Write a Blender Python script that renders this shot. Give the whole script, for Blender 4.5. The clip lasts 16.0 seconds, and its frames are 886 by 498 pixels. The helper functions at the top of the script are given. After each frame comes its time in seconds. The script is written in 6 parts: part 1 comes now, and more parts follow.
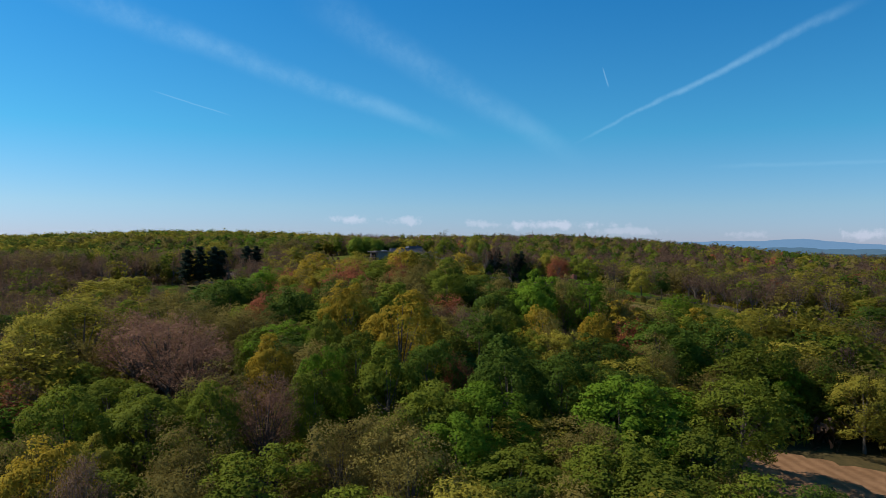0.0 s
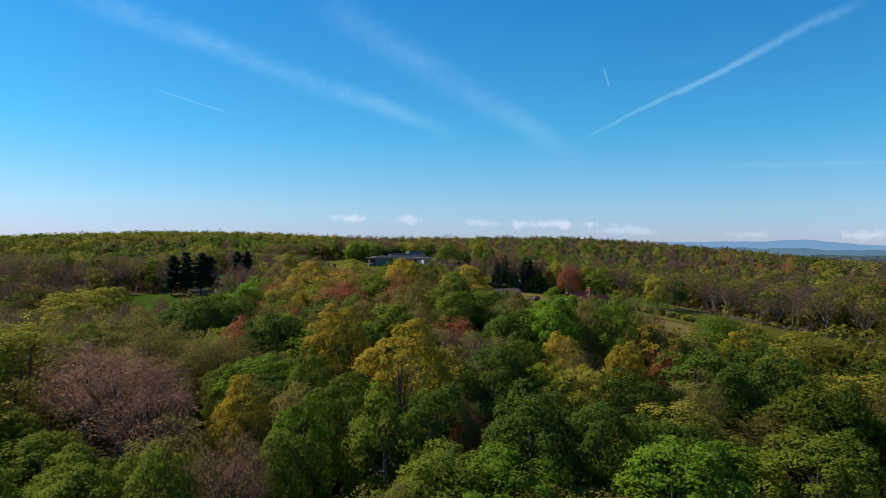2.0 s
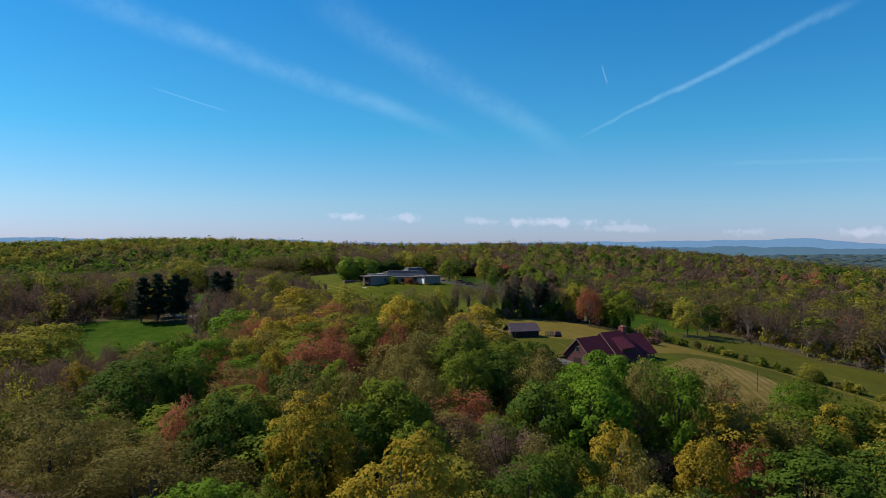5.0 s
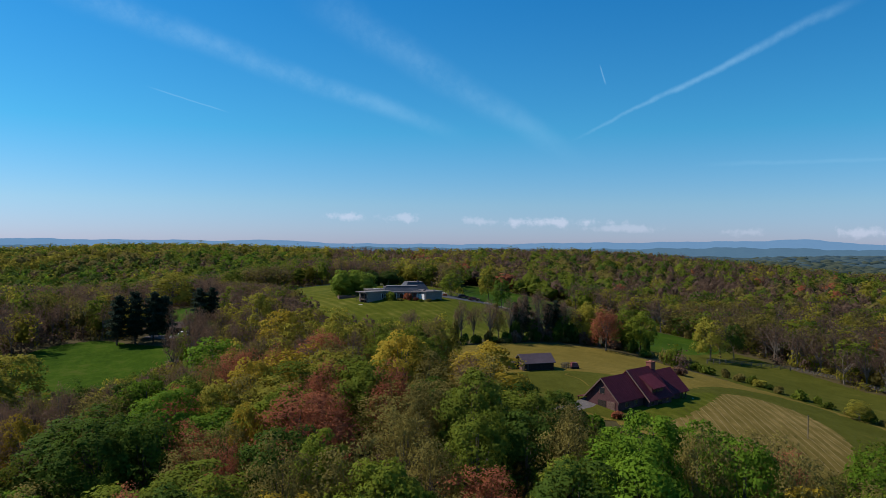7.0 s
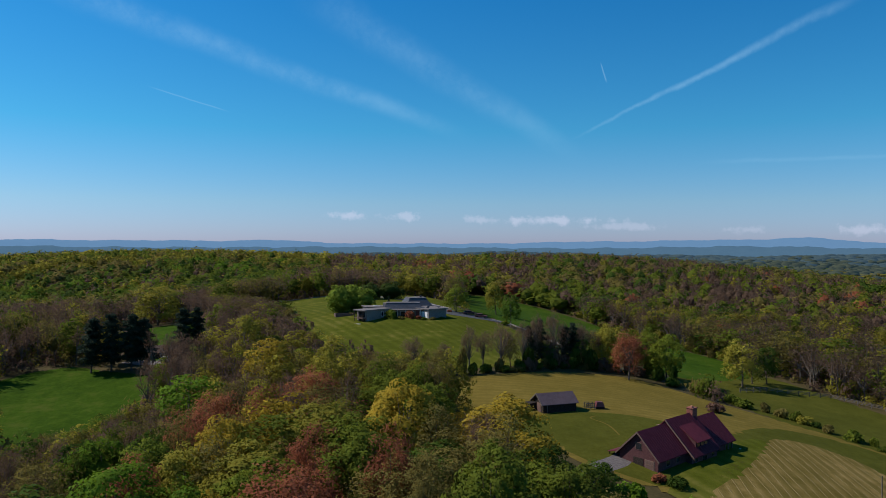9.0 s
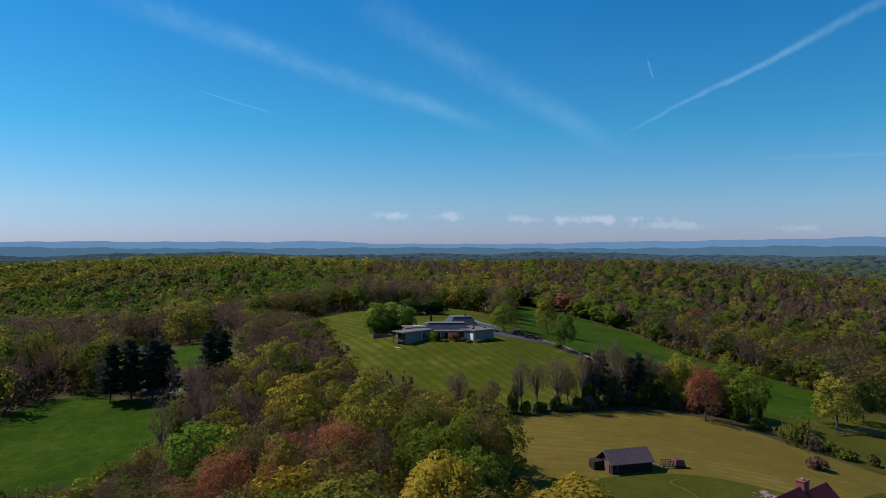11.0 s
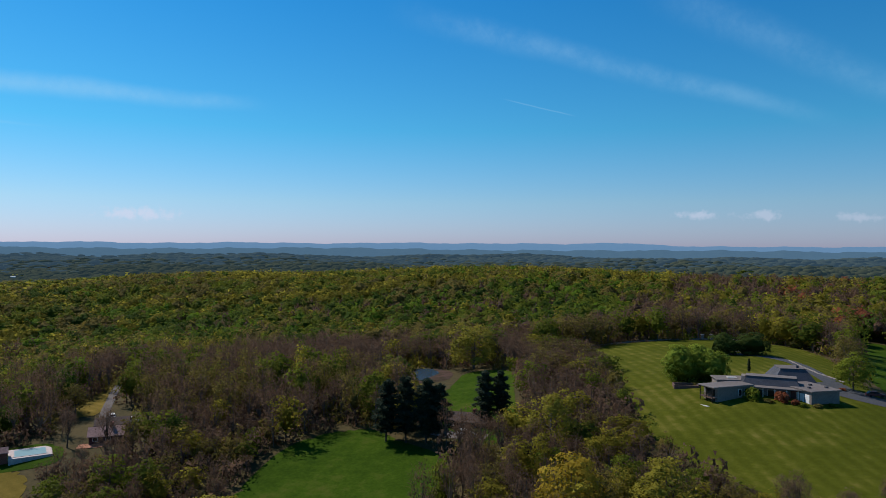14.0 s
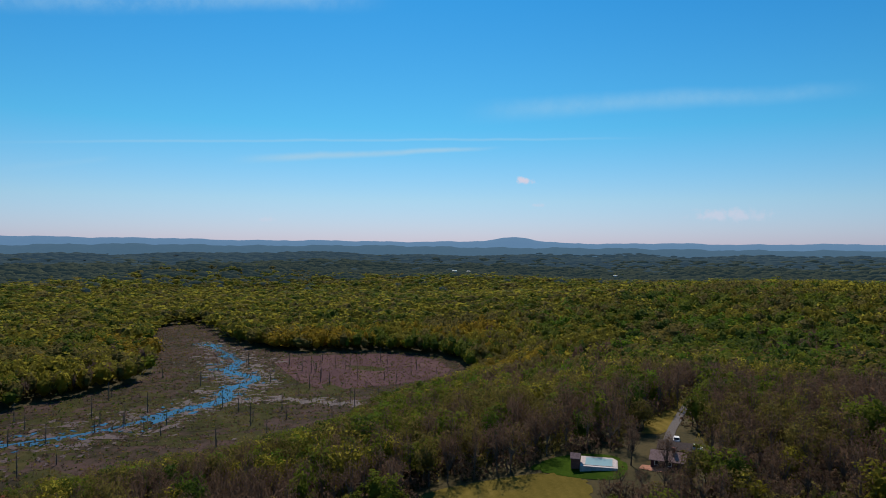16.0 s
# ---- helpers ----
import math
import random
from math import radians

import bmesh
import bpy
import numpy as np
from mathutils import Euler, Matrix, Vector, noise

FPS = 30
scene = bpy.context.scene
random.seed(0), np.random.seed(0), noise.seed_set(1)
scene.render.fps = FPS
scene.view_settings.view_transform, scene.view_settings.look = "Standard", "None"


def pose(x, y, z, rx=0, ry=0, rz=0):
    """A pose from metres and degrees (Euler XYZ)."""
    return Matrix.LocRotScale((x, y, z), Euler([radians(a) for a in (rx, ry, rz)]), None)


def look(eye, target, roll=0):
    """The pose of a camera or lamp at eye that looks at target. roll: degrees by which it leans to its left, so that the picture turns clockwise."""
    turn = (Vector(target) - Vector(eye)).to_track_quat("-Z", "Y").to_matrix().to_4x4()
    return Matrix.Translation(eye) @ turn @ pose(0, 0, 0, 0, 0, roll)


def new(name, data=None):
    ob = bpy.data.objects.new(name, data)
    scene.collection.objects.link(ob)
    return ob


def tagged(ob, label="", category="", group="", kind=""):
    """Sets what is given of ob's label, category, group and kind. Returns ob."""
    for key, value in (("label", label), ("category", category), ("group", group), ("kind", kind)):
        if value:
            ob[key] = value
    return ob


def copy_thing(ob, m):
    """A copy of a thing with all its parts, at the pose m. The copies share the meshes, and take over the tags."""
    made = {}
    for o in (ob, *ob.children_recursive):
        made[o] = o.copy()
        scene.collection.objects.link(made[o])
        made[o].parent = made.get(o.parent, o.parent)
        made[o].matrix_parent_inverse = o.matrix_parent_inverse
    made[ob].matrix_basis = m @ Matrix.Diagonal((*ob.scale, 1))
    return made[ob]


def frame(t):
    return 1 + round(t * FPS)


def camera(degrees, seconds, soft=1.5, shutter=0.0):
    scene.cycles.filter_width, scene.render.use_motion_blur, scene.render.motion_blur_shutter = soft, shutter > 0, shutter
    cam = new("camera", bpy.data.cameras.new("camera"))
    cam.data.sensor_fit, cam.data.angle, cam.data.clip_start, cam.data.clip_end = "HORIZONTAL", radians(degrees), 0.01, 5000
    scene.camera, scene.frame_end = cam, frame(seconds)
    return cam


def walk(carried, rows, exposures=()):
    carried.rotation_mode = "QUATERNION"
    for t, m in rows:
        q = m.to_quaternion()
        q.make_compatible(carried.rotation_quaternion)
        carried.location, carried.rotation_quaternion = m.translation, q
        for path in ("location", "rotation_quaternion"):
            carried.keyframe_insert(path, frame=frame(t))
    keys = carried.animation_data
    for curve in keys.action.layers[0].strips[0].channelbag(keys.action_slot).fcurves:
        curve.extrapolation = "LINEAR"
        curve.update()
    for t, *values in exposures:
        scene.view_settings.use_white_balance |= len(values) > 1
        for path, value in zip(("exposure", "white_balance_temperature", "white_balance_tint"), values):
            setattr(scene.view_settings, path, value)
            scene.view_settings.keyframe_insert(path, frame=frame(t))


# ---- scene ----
cam = camera(64.5, 16.0, soft=0.6)
PATH = [
    (0, (3.375, 0.374, 39.775), (3.285, 2.372, 39.778), 0.3),
    (0.5, (2.943, 4.355, 40.529), (2.854, 6.353, 40.531), 0.2),
    (1, (2.447, 8.849, 41.253), (2.359, 10.847, 41.255), 0.3),
    (1.5, (2.039, 13.657, 41.912), (1.949, 15.655, 41.913), 0.4),
    (2, (1.43, 18.497, 42.854), (1.34, 20.495, 42.854), 0.5),
    (2.5, (0.89, 23.486, 44.073), (0.802, 25.484, 44.068), 0.5),
    (3, (0.448, 28.405, 45.32), (0.358, 30.403, 45.315), 0.6),
    (3.5, (-0.094, 33.425, 46.581), (-0.183, 35.423, 46.574), 0.5),
    (4, (-0.61, 38.4, 47.846), (-0.699, 40.398, 47.839), 0.5),
    (4.5, (-1.066, 43.526, 49.244), (-1.154, 45.524, 49.238), 0.4),
    (7, (-3.759, 67.755, 55.615), (-3.84, 69.753, 55.61), 0.4),
    (7.5, (-4.013, 72.712, 56.751), (-4.095, 74.71, 56.746), 0.3),
    (8, (-4.485, 77.776, 58.078), (-4.566, 79.774, 58.072), 0.2),
    (10.5, (-7.126, 102.884, 64.839), (-7.261, 104.879, 64.827), 0.1),
    (11, (-7.434, 108.544, 65.979), (-7.644, 110.533, 65.969), 0.0),
    (11.5, (-8.069, 113.393, 67.494), (-8.296, 115.38, 67.481), 0.0),
    (12, (-8.724, 118.394, 68.741), (-9.102, 120.357, 68.73), -0.0),
    (12.5, (-9.391, 123.52, 70.068), (-9.878, 125.46, 70.058), -0.1),
    (13, (-10.434, 128.095, 71.529), (-10.974, 130.021, 71.52), -0.0),
    (13.5, (-11.955, 132.81, 73.09), (-12.668, 134.678, 73.08), 0.2),
    (14, (-13.284, 137.554, 74.272), (-14.285, 139.285, 74.262), 0.3),
    (14.5, (-14.948, 141.432, 75.921), (-16.233, 142.965, 75.908), 0.4),
    (15, (-16.825, 145.097, 76.9), (-18.388, 146.345, 76.886), 0.5),
    (15.5, (-18.928, 148.57, 78.183), (-20.721, 149.456, 78.167), 0.5),
    (16, (-22.919, 152.254, 78.986), (-24.856, 152.751, 78.969), 0.4),
]
walk(cam, [(t, look(eye, target, roll)) for t, eye, target, roll in PATH],
     exposures=[(0.0, 0.2, 6500, 10), (0.5, 0.38, 6500, 10), (1.5, 0.42, 6500, 10), (3.5, 0.36, 6450, 10), (4.5, 0.3, 6400, 10), (7.0, 0.17, 6300, 10), (8.0, 0.1, 6250, 10), (10.5, 0.02, 6150, 10),
                (12.0, 0.01, 6150, 10), (14.0, -0.02, 6300, 10), (16.0, -0.14, 6500, 10)])

# ---------- light ----------
SUN_DIR = Vector((-0.93, 0.16, 0.96)).normalized()
sun_data = bpy.data.lights.new("sun", "SUN")
sun_data.energy, sun_data.angle, sun_data.color = 4.8, radians(0.53), (1.0, 0.92, 0.80)
sun = new("sun", sun_data)
sun.matrix_world = look(SUN_DIR * 500, (0, 0, 0))



def node(tree, kind, **values):
    n = tree.nodes.new(kind)
    for key, value in values.items():
        if key.startswith("i"):
            n.inputs[int(key[1:])].default_value = value
        else:
            setattr(n, key, value)
    return n


def wire(tree, a, b):
    tree.links.new(a, b)


def calc(tree, op, a, b=None, c=None):
    n = tree.nodes.new("ShaderNodeMath")
    n.operation = op
    for k, v in enumerate((a, b, c)):
        if v is None:
            continue
        if isinstance(v, (int, float)):
            n.inputs[k].default_value = v
        else:
            tree.links.new(v, n.inputs[k])
    return n.outputs[0]


def dot(tree, vec, axis):
    n = tree.nodes.new("ShaderNodeVectorMath")
    n.operation = "DOT_PRODUCT"
    tree.links.new(vec, n.inputs[0])
    n.inputs[1].default_value = axis
    return n.outputs["Value"]


def ease(tree, value, low, high):
    n = tree.nodes.new("ShaderNodeMapRange")
    n.interpolation_type = "SMOOTHSTEP"
    tree.links.new(value, n.inputs[0])
    n.inputs[1].default_value, n.inputs[2].default_value = low, high
    return n.outputs[0]


world = bpy.data.worlds.new("sky")
scene.world = world
world.use_nodes = True
wt = world.node_tree
wt.nodes.clear()
sky = node(wt, "ShaderNodeTexSky", sky_type="NISHITA", sun_disc=False, sun_elevation=math.asin(SUN_DIR.z),
           sun_rotation=math.atan2(SUN_DIR.x, SUN_DIR.y), air_density=1.0, dust_density=0.3, ozone_density=3.0)
coord = node(wt, "ShaderNodeTexCoord").outputs["Generated"]
veil_noise = node(wt, "ShaderNodeTexNoise", i2=9.0, i3=6.0, i4=0.62)
wire(wt, coord, veil_noise.inputs[0])
fine_noise = node(wt, "ShaderNodeTexNoise", i2=60.0, i3=5.0, i4=0.65)
wire(wt, coord, fine_noise.inputs[0])

# vapour trails and thin cirrus: two ends, width at each end, strength, how ragged
TRAILS = [
    ((-0.52, 0.80, 0.315), (-0.03, 0.985, 0.160), 0.028, 0.016, 0.20, 1.0),
    ((-0.22, 0.92, 0.335), (0.135, 0.982, 0.130), 0.040, 0.020, 0.14, 1.0),
    ((0.452, 0.845, 0.296), (0.151, 0.976, 0.156), 0.010, 0.003, 0.27, 0.9),
    ((-0.415, 0.887, 0.203), (-0.329, 0.927, 0.179), 0.0015, 0.0015, 0.18, 0.2),
    ((0.171, 0.954, 0.247), (0.180, 0.958, 0.222), 0.0013, 0.0018, 0.26, 0.2),
    ((0.310, 0.944, 0.112), (0.600, 0.790, 0.105), 0.005, 0.003, 0.10, 0.6),
    ((-0.94, 0.289, 0.183), (-0.70, 0.69, 0.190), 0.022, 0.014, 0.36, 0.7),
    ((-0.901, -0.347, 0.270), (-0.935, 0.141, 0.326), 0.022, 0.022, 0.42, 1.0),
    ((-0.949, -0.294, 0.118), (-0.869, 0.473, 0.144), 0.0030, 0.0030, 0.40, 0.3),
    ((-0.994, -0.027, 0.112), (-0.941, 0.311, 0.134), 0.009, 0.0042, 0.85, 0.35),
    ((-0.948, -0.306, 0.085), (-0.977, -0.186, 0.104), 0.008, 0.006, 0.16, 0.8),
]


def trail(a, b, wide_a, wide_b, strength, ragged):
    a, b = Vector(a).normalized(), Vector(b).normalized()
    side = a.cross(b).normalized()
    along = (b - a).normalized()
    off = calc(wt, "ABSOLUTE", calc(wt, "ADD", dot(wt, coord, side), calc(wt, "MULTIPLY", calc(wt, "SUBTRACT", veil_noise.outputs[0], 0.5), 0.02 * ragged)))
    place = calc(wt, "DIVIDE", calc(wt, "SUBTRACT", dot(wt, coord, along), a.dot(along)), (b - a).dot(along))
    width = calc(wt, "MULTIPLY_ADD", place, wide_b - wide_a, wide_a)
    body = calc(wt, "SUBTRACT", 1.0, ease(wt, calc(wt, "DIVIDE", off, width), 0.0, 1.0))
    ends = calc(wt, "MULTIPLY", ease(wt, place, -0.08, 0.22), calc(wt, "SUBTRACT", 1.0, ease(wt, place, 0.8, 1.08)))
    grain = calc(wt, "MULTIPLY_ADD", ease(wt, calc(wt, "MULTIPLY_ADD", fine_noise.outputs[0], 0.45, calc(wt, "MULTIPLY", veil_noise.outputs[0], 0.55)), 0.30, 0.66), 0.75 * ragged, 1 - 0.75 * ragged)
    return calc(wt, "MULTIPLY", calc(wt, "MULTIPLY", body, ends), calc(wt, "MULTIPLY", grain, strength))


# small fair-weather clouds low over the far hills: centre, half width, half height, strength
CLOUDS = [
    ((-0.170, 0.982, 0.042), 0.036, 0.007, 0.40), ((-0.092, 0.992, 0.041), 0.024, 0.007, 0.34),
    ((0.015, 0.996, 0.037), 0.030, 0.006, 0.28), ((0.110, 0.990, 0.036), 0.085, 0.007, 0.42),
    ((0.200, 0.976, 0.027), 0.060, 0.006, 0.24), ((0.480, 0.876, 0.021), 0.036, 0.007, 0.34), ((0.36, 0.93, 0.022), 0.03, 0.006, 0.2),
    ((-0.930, 0.357, 0.089), 0.013, 0.006, 1.0), ((-0.925, 0.374, 0.054), 0.010, 0.003, 0.35),
    ((-0.800, 0.597, 0.040), 0.060, 0.010, 0.55), ((-0.985, 0.0, 0.03), 0.02, 0.004, 0.3),
]


def cloud(centre, wide, high, strength):
    c = Vector(centre).normalized()
    side = Vector((c.y, -c.x, 0)).normalized()
    u = calc(wt, "DIVIDE", calc(wt, "SUBTRACT", dot(wt, coord, side), c.dot(side)), wide)
    up = c.cross(side) if c.cross(side).z > 0 else side.cross(c)
    v = calc(wt, "DIVIDE", calc(wt, "SUBTRACT", dot(wt, coord, up), c.dot(up)), high)
    far = calc(wt, "SQRT", calc(wt, "ADD", calc(wt, "MULTIPLY", u, u), calc(wt, "MULTIPLY", v, v)))
    ahead = calc(wt, "GREATER_THAN", dot(wt, coord, c), 0.5)
    edge = calc(wt, "MULTIPLY_ADD", calc(wt, "SUBTRACT", fine_noise.outputs[0], 0.5), 3.2, far)
    return calc(wt, "MULTIPLY", calc(wt, "MULTIPLY", calc(wt, "SUBTRACT", 1.0, ease(wt, edge, 0.15, 1.1)), strength), ahead)


veil = None
for row in TRAILS:
    one = trail(*row)
    veil = one if veil is None else calc(wt, "MAXIMUM", veil, one)
puff = None
for row in CLOUDS:
    one = cloud(*row)
    puff = one if puff is None else calc(wt, "MAXIMUM", puff, one)
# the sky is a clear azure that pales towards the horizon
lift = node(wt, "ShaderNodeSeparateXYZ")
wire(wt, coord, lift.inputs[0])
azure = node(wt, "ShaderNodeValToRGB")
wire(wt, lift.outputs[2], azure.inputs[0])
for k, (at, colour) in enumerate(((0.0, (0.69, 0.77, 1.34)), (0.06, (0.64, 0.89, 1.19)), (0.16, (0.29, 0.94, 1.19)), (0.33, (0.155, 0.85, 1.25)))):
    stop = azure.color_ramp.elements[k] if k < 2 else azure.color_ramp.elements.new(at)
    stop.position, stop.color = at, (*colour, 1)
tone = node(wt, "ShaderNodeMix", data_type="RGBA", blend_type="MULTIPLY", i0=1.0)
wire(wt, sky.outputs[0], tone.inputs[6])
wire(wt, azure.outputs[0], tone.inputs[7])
mix_a = node(wt, "ShaderNodeMix", data_type="RGBA")
wire(wt, veil, mix_a.inputs[0])
wire(wt, tone.outputs[2], mix_a.inputs[6])
mix_a.inputs[7].default_value = (4.6, 7.8, 10.2, 1)
mix_b = node(wt, "ShaderNodeMix", data_type="RGBA")
wire(wt, puff, mix_b.inputs[0])
wire(wt, mix_a.outputs[2], mix_b.inputs[6])
mix_b.inputs[7].default_value = (8.2, 8.2, 9.8, 1)
back = node(wt, "ShaderNodeBackground", i1=0.085)
wire(wt, mix_b.outputs[2], back.inputs[0])
wire(wt, back.outputs[0], node(wt, "ShaderNodeOutputWorld").inputs[0])


# ---------- materials ----------
def material(name):
    m = bpy.data.materials.new(name)
    m.use_nodes = True
    m.node_tree.nodes.clear()
    return m, m.node_tree


def surface(name, dark, light, scale=3.0, rough=0.8, bump=0.3, second=0.15, metal=0.0, vary=0.0, detail=6.0):
    """A plain material with grain at one scale and stains at another, about ten times larger."""
    m, t = material(name)
    place = node(t, "ShaderNodeNewGeometry").outputs["Position"]
    grain = node(t, "ShaderNodeTexNoise", i2=scale, i3=detail, i4=0.65)
    stain = node(t, "ShaderNodeTexNoise", i2=scale / 11, i3=3.0, i4=0.55)
    wire(t, place, grain.inputs[0])
    wire(t, place, stain.inputs[0])
    f = calc(t, "ADD", calc(t, "MULTIPLY", grain.outputs[0], 1 - second), calc(t, "MULTIPLY", stain.outputs[0], second))
    if vary:
        info = node(t, "ShaderNodeObjectInfo")
        f = calc(t, "ADD", f, calc(t, "MULTIPLY", calc(t, "SUBTRACT", info.outputs["Random"], 0.5), vary))
    mix = node(t, "ShaderNodeMix", data_type="RGBA")
    wire(t, ease(t, f, 0.3, 0.7), mix.inputs[0])
    mix.inputs[6].default_value, mix.inputs[7].default_value = (*dark, 1), (*light, 1)
    p = node(t, "ShaderNodeBsdfPrincipled")
    p.inputs["Roughness"].default_value, p.inputs["Metallic"].default_value = rough, metal
    p.inputs["Specular IOR Level"].default_value = 0.5 if rough < 0.6 else 0.12
    wire(t, mix.outputs[2], p.inputs["Base Color"])
    if bump:
        b = node(t, "ShaderNodeBump", i0=bump, i1=0.1)
        wire(t, grain.outputs[0], b.inputs["Height"])
        wire(t, b.outputs[0], p.inputs["Normal"])
    wire(t, p.outputs[0], node(t, "ShaderNodeOutputMaterial").inputs[0])
    return m


def leaf(name, dark, light, through_light=0.42, single=True):
    """Foliage: every leaf differs a little, every tree differs more, and light shines through."""
    m, t = material(name)
    if single:
        tree_pick = node(t, "ShaderNodeObjectInfo").outputs["Random"]
    else:
        tree_pick = node(t, "ShaderNodeAttribute", attribute_name="tint").outputs["Fac"]
    leaf_pick = node(t, "ShaderNodeNewGeometry").outputs["Random Per Island"]
    place = node(t, "ShaderNodeNewGeometry").outputs["Position"]
    patch = node(t, "ShaderNodeTexNoise", i2=0.9, i3=6.0, i4=0.72)
    wire(t, place, patch.inputs[0])
    spots = ease(t, patch.outputs[0], 0.30, 0.70)
    if single:
        tuft = node(t, "ShaderNodeAttribute", attribute_name="tint").outputs["Fac"]
        spots = calc(t, "ADD", calc(t, "MULTIPLY", spots, 0.50), calc(t, "MULTIPLY", tuft, 0.65))
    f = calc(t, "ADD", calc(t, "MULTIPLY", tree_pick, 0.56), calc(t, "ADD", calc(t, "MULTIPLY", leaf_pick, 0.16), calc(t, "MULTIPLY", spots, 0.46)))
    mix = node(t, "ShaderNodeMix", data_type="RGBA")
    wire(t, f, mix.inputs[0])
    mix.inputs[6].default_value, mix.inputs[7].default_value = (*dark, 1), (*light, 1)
    p = node(t, "ShaderNodeBsdfPrincipled")
    p.inputs["Roughness"].default_value = 0.85
    p.inputs["Specular IOR Level"].default_value = 0.06
    wire(t, mix.outputs[2], p.inputs["Base Color"])
    tr = node(t, "ShaderNodeBsdfTranslucent")
    wire(t, mix.outputs[2], tr.inputs[0])
    if not single:
        clump = node(t, "ShaderNodeTexNoise", i2=1.5, i3=5.0, i4=0.75)
        wire(t, place, clump.inputs[0])
        bump = node(t, "ShaderNodeBump", i0=1.0, i1=0.8)
        wire(t, clump.outputs[0], bump.inputs["Height"])
        wire(t, bump.outputs[0], p.inputs["Normal"])
    blend = node(t, "ShaderNodeMixShader", i0=through_light)
    wire(t, p.outputs[0], blend.inputs[1])
    wire(t, tr.outputs[0], blend.inputs[2])
    wire(t, blend.outputs[0], node(t, "ShaderNodeOutputMaterial").inputs[0])
    return m


# species: darkest and lightest leaf colour
LEAF = {
    "green": ((0.062, 0.078, 0.011), (0.168, 0.198, 0.020)),
    "bright": ((0.062, 0.110, 0.009), (0.150, 0.240, 0.018)),
    "dark": ((0.032, 0.055, 0.009), (0.090, 0.138, 0.017)),
    "yellow": ((0.150, 0.140, 0.018), (0.310, 0.265, 0.036)),
    "olive": ((0.100, 0.082, 0.022), (0.225, 0.180, 0.046)),
    "gold": ((0.205, 0.140, 0.013), (0.390, 0.278, 0.030)),
    "red": ((0.190, 0.058, 0.030), (0.350, 0.125, 0.060)),
    "pink": ((0.130, 0.070, 0.046), (0.250, 0.140, 0.094)),
    "bare": ((0.098, 0.060, 0.042), (0.200, 0.128, 0.086)),
    "willow": ((0.130, 0.180, 0.020), (0.235, 0.285, 0.035)),
    "clipped": ((0.022, 0.040, 0.010), (0.060, 0.088, 0.018)),
    "pine": ((0.020, 0.031, 0.021), (0.050, 0.068, 0.044)),
}
LEAF_ONE = {k: leaf(k + "_leaves", *v) for k, v in LEAF.items()}
LEAF_MASS = {k: leaf(k + "_woodland", *v, 0.60 if k in ("yellow", "gold") else 0.42, single=False) for k, v in LEAF.items()}
BARK = surface("bark", (0.048, 0.038, 0.031), (0.150, 0.122, 0.098), 4.0, 0.9, 0.5, vary=0.3)


def turf(name, dark, light, stripe=None, straw=(0.30, 0.24, 0.09), strawness=0.0, period=3.0, depth=0.12):
    """Grass: tufts, broad uneven patches, and mowing stripes along a heading where there are any."""
    m, t = material(name)
    place = node(t, "ShaderNodeNewGeometry").outputs["Position"]
    tuft = node(t, "ShaderNodeTexNoise", i2=1.1, i3=9.0, i4=0.78)
    patch = node(t, "ShaderNodeTexNoise", i2=0.045, i3=5.0, i4=0.6)
    mid = node(t, "ShaderNodeTexNoise", i2=0.25, i3=4.0, i4=0.6)
    for n in (tuft, patch, mid):
        wire(t, place, n.inputs[0])
    f = calc(t, "ADD", calc(t, "MULTIPLY", tuft.outputs[0], 0.4), calc(t, "ADD", calc(t, "MULTIPLY", patch.outputs[0], 0.35), calc(t, "MULTIPLY", mid.outputs[0], 0.25)))
    dry = ease(t, calc(t, "ADD", calc(t, "MULTIPLY", mid.outputs[0], 0.5), calc(t, "MULTIPLY", patch.outputs[0], 0.5)), 0.62 - 0.4 * strawness, 0.75 - 0.2 * strawness)
    if stripe is not None:
        across = dot(t, place, (math.cos(radians(stripe)), math.sin(radians(stripe)), 0))
        sway = calc(t, "MULTIPLY_ADD", mid.outputs[0], 1.5, across)
        wave = calc(t, "SINE", calc(t, "MULTIPLY", sway, 2 * math.pi / period))
        f = calc(t, "ADD", f, calc(t, "MULTIPLY", calc(t, "MULTIPLY", wave, patch.outputs[0]), depth))
        dry = calc(t, "MULTIPLY", dry, calc(t, "MULTIPLY_ADD", ease(t, wave, -0.2, 0.9), 0.75, 0.25))
    mix = node(t, "ShaderNodeMix", data_type="RGBA")
    wire(t, ease(t, f, 0.33, 0.68), mix.inputs[0])
    mix.inputs[6].default_value, mix.inputs[7].default_value = (*dark, 1), (*light, 1)
    hay = node(t, "ShaderNodeMix", data_type="RGBA")
    wire(t, calc(t, "MULTIPLY", dry, min(1.0, 0.25 + strawness)), hay.inputs[0])
    wire(t, mix.outputs[2], hay.inputs[6])
    hay.inputs[7].default_value = (*straw, 1)
    p = node(t, "ShaderNodeBsdfPrincipled")
    p.inputs["Roughness"].default_value, p.inputs["Specular IOR Level"].default_value = 0.95, 0.02
    wire(t, hay.outputs[2], p.inputs["Base Color"])
    b = node(t, "ShaderNodeBump", i0=0.6, i1=0.25)
    wire(t, tuft.outputs[0], b.inputs["Height"])
    wire(t, b.outputs[0], p.inputs["Normal"])
    wire(t, p.outputs[0], node(t, "ShaderNodeOutputMaterial").inputs[0])
    return m


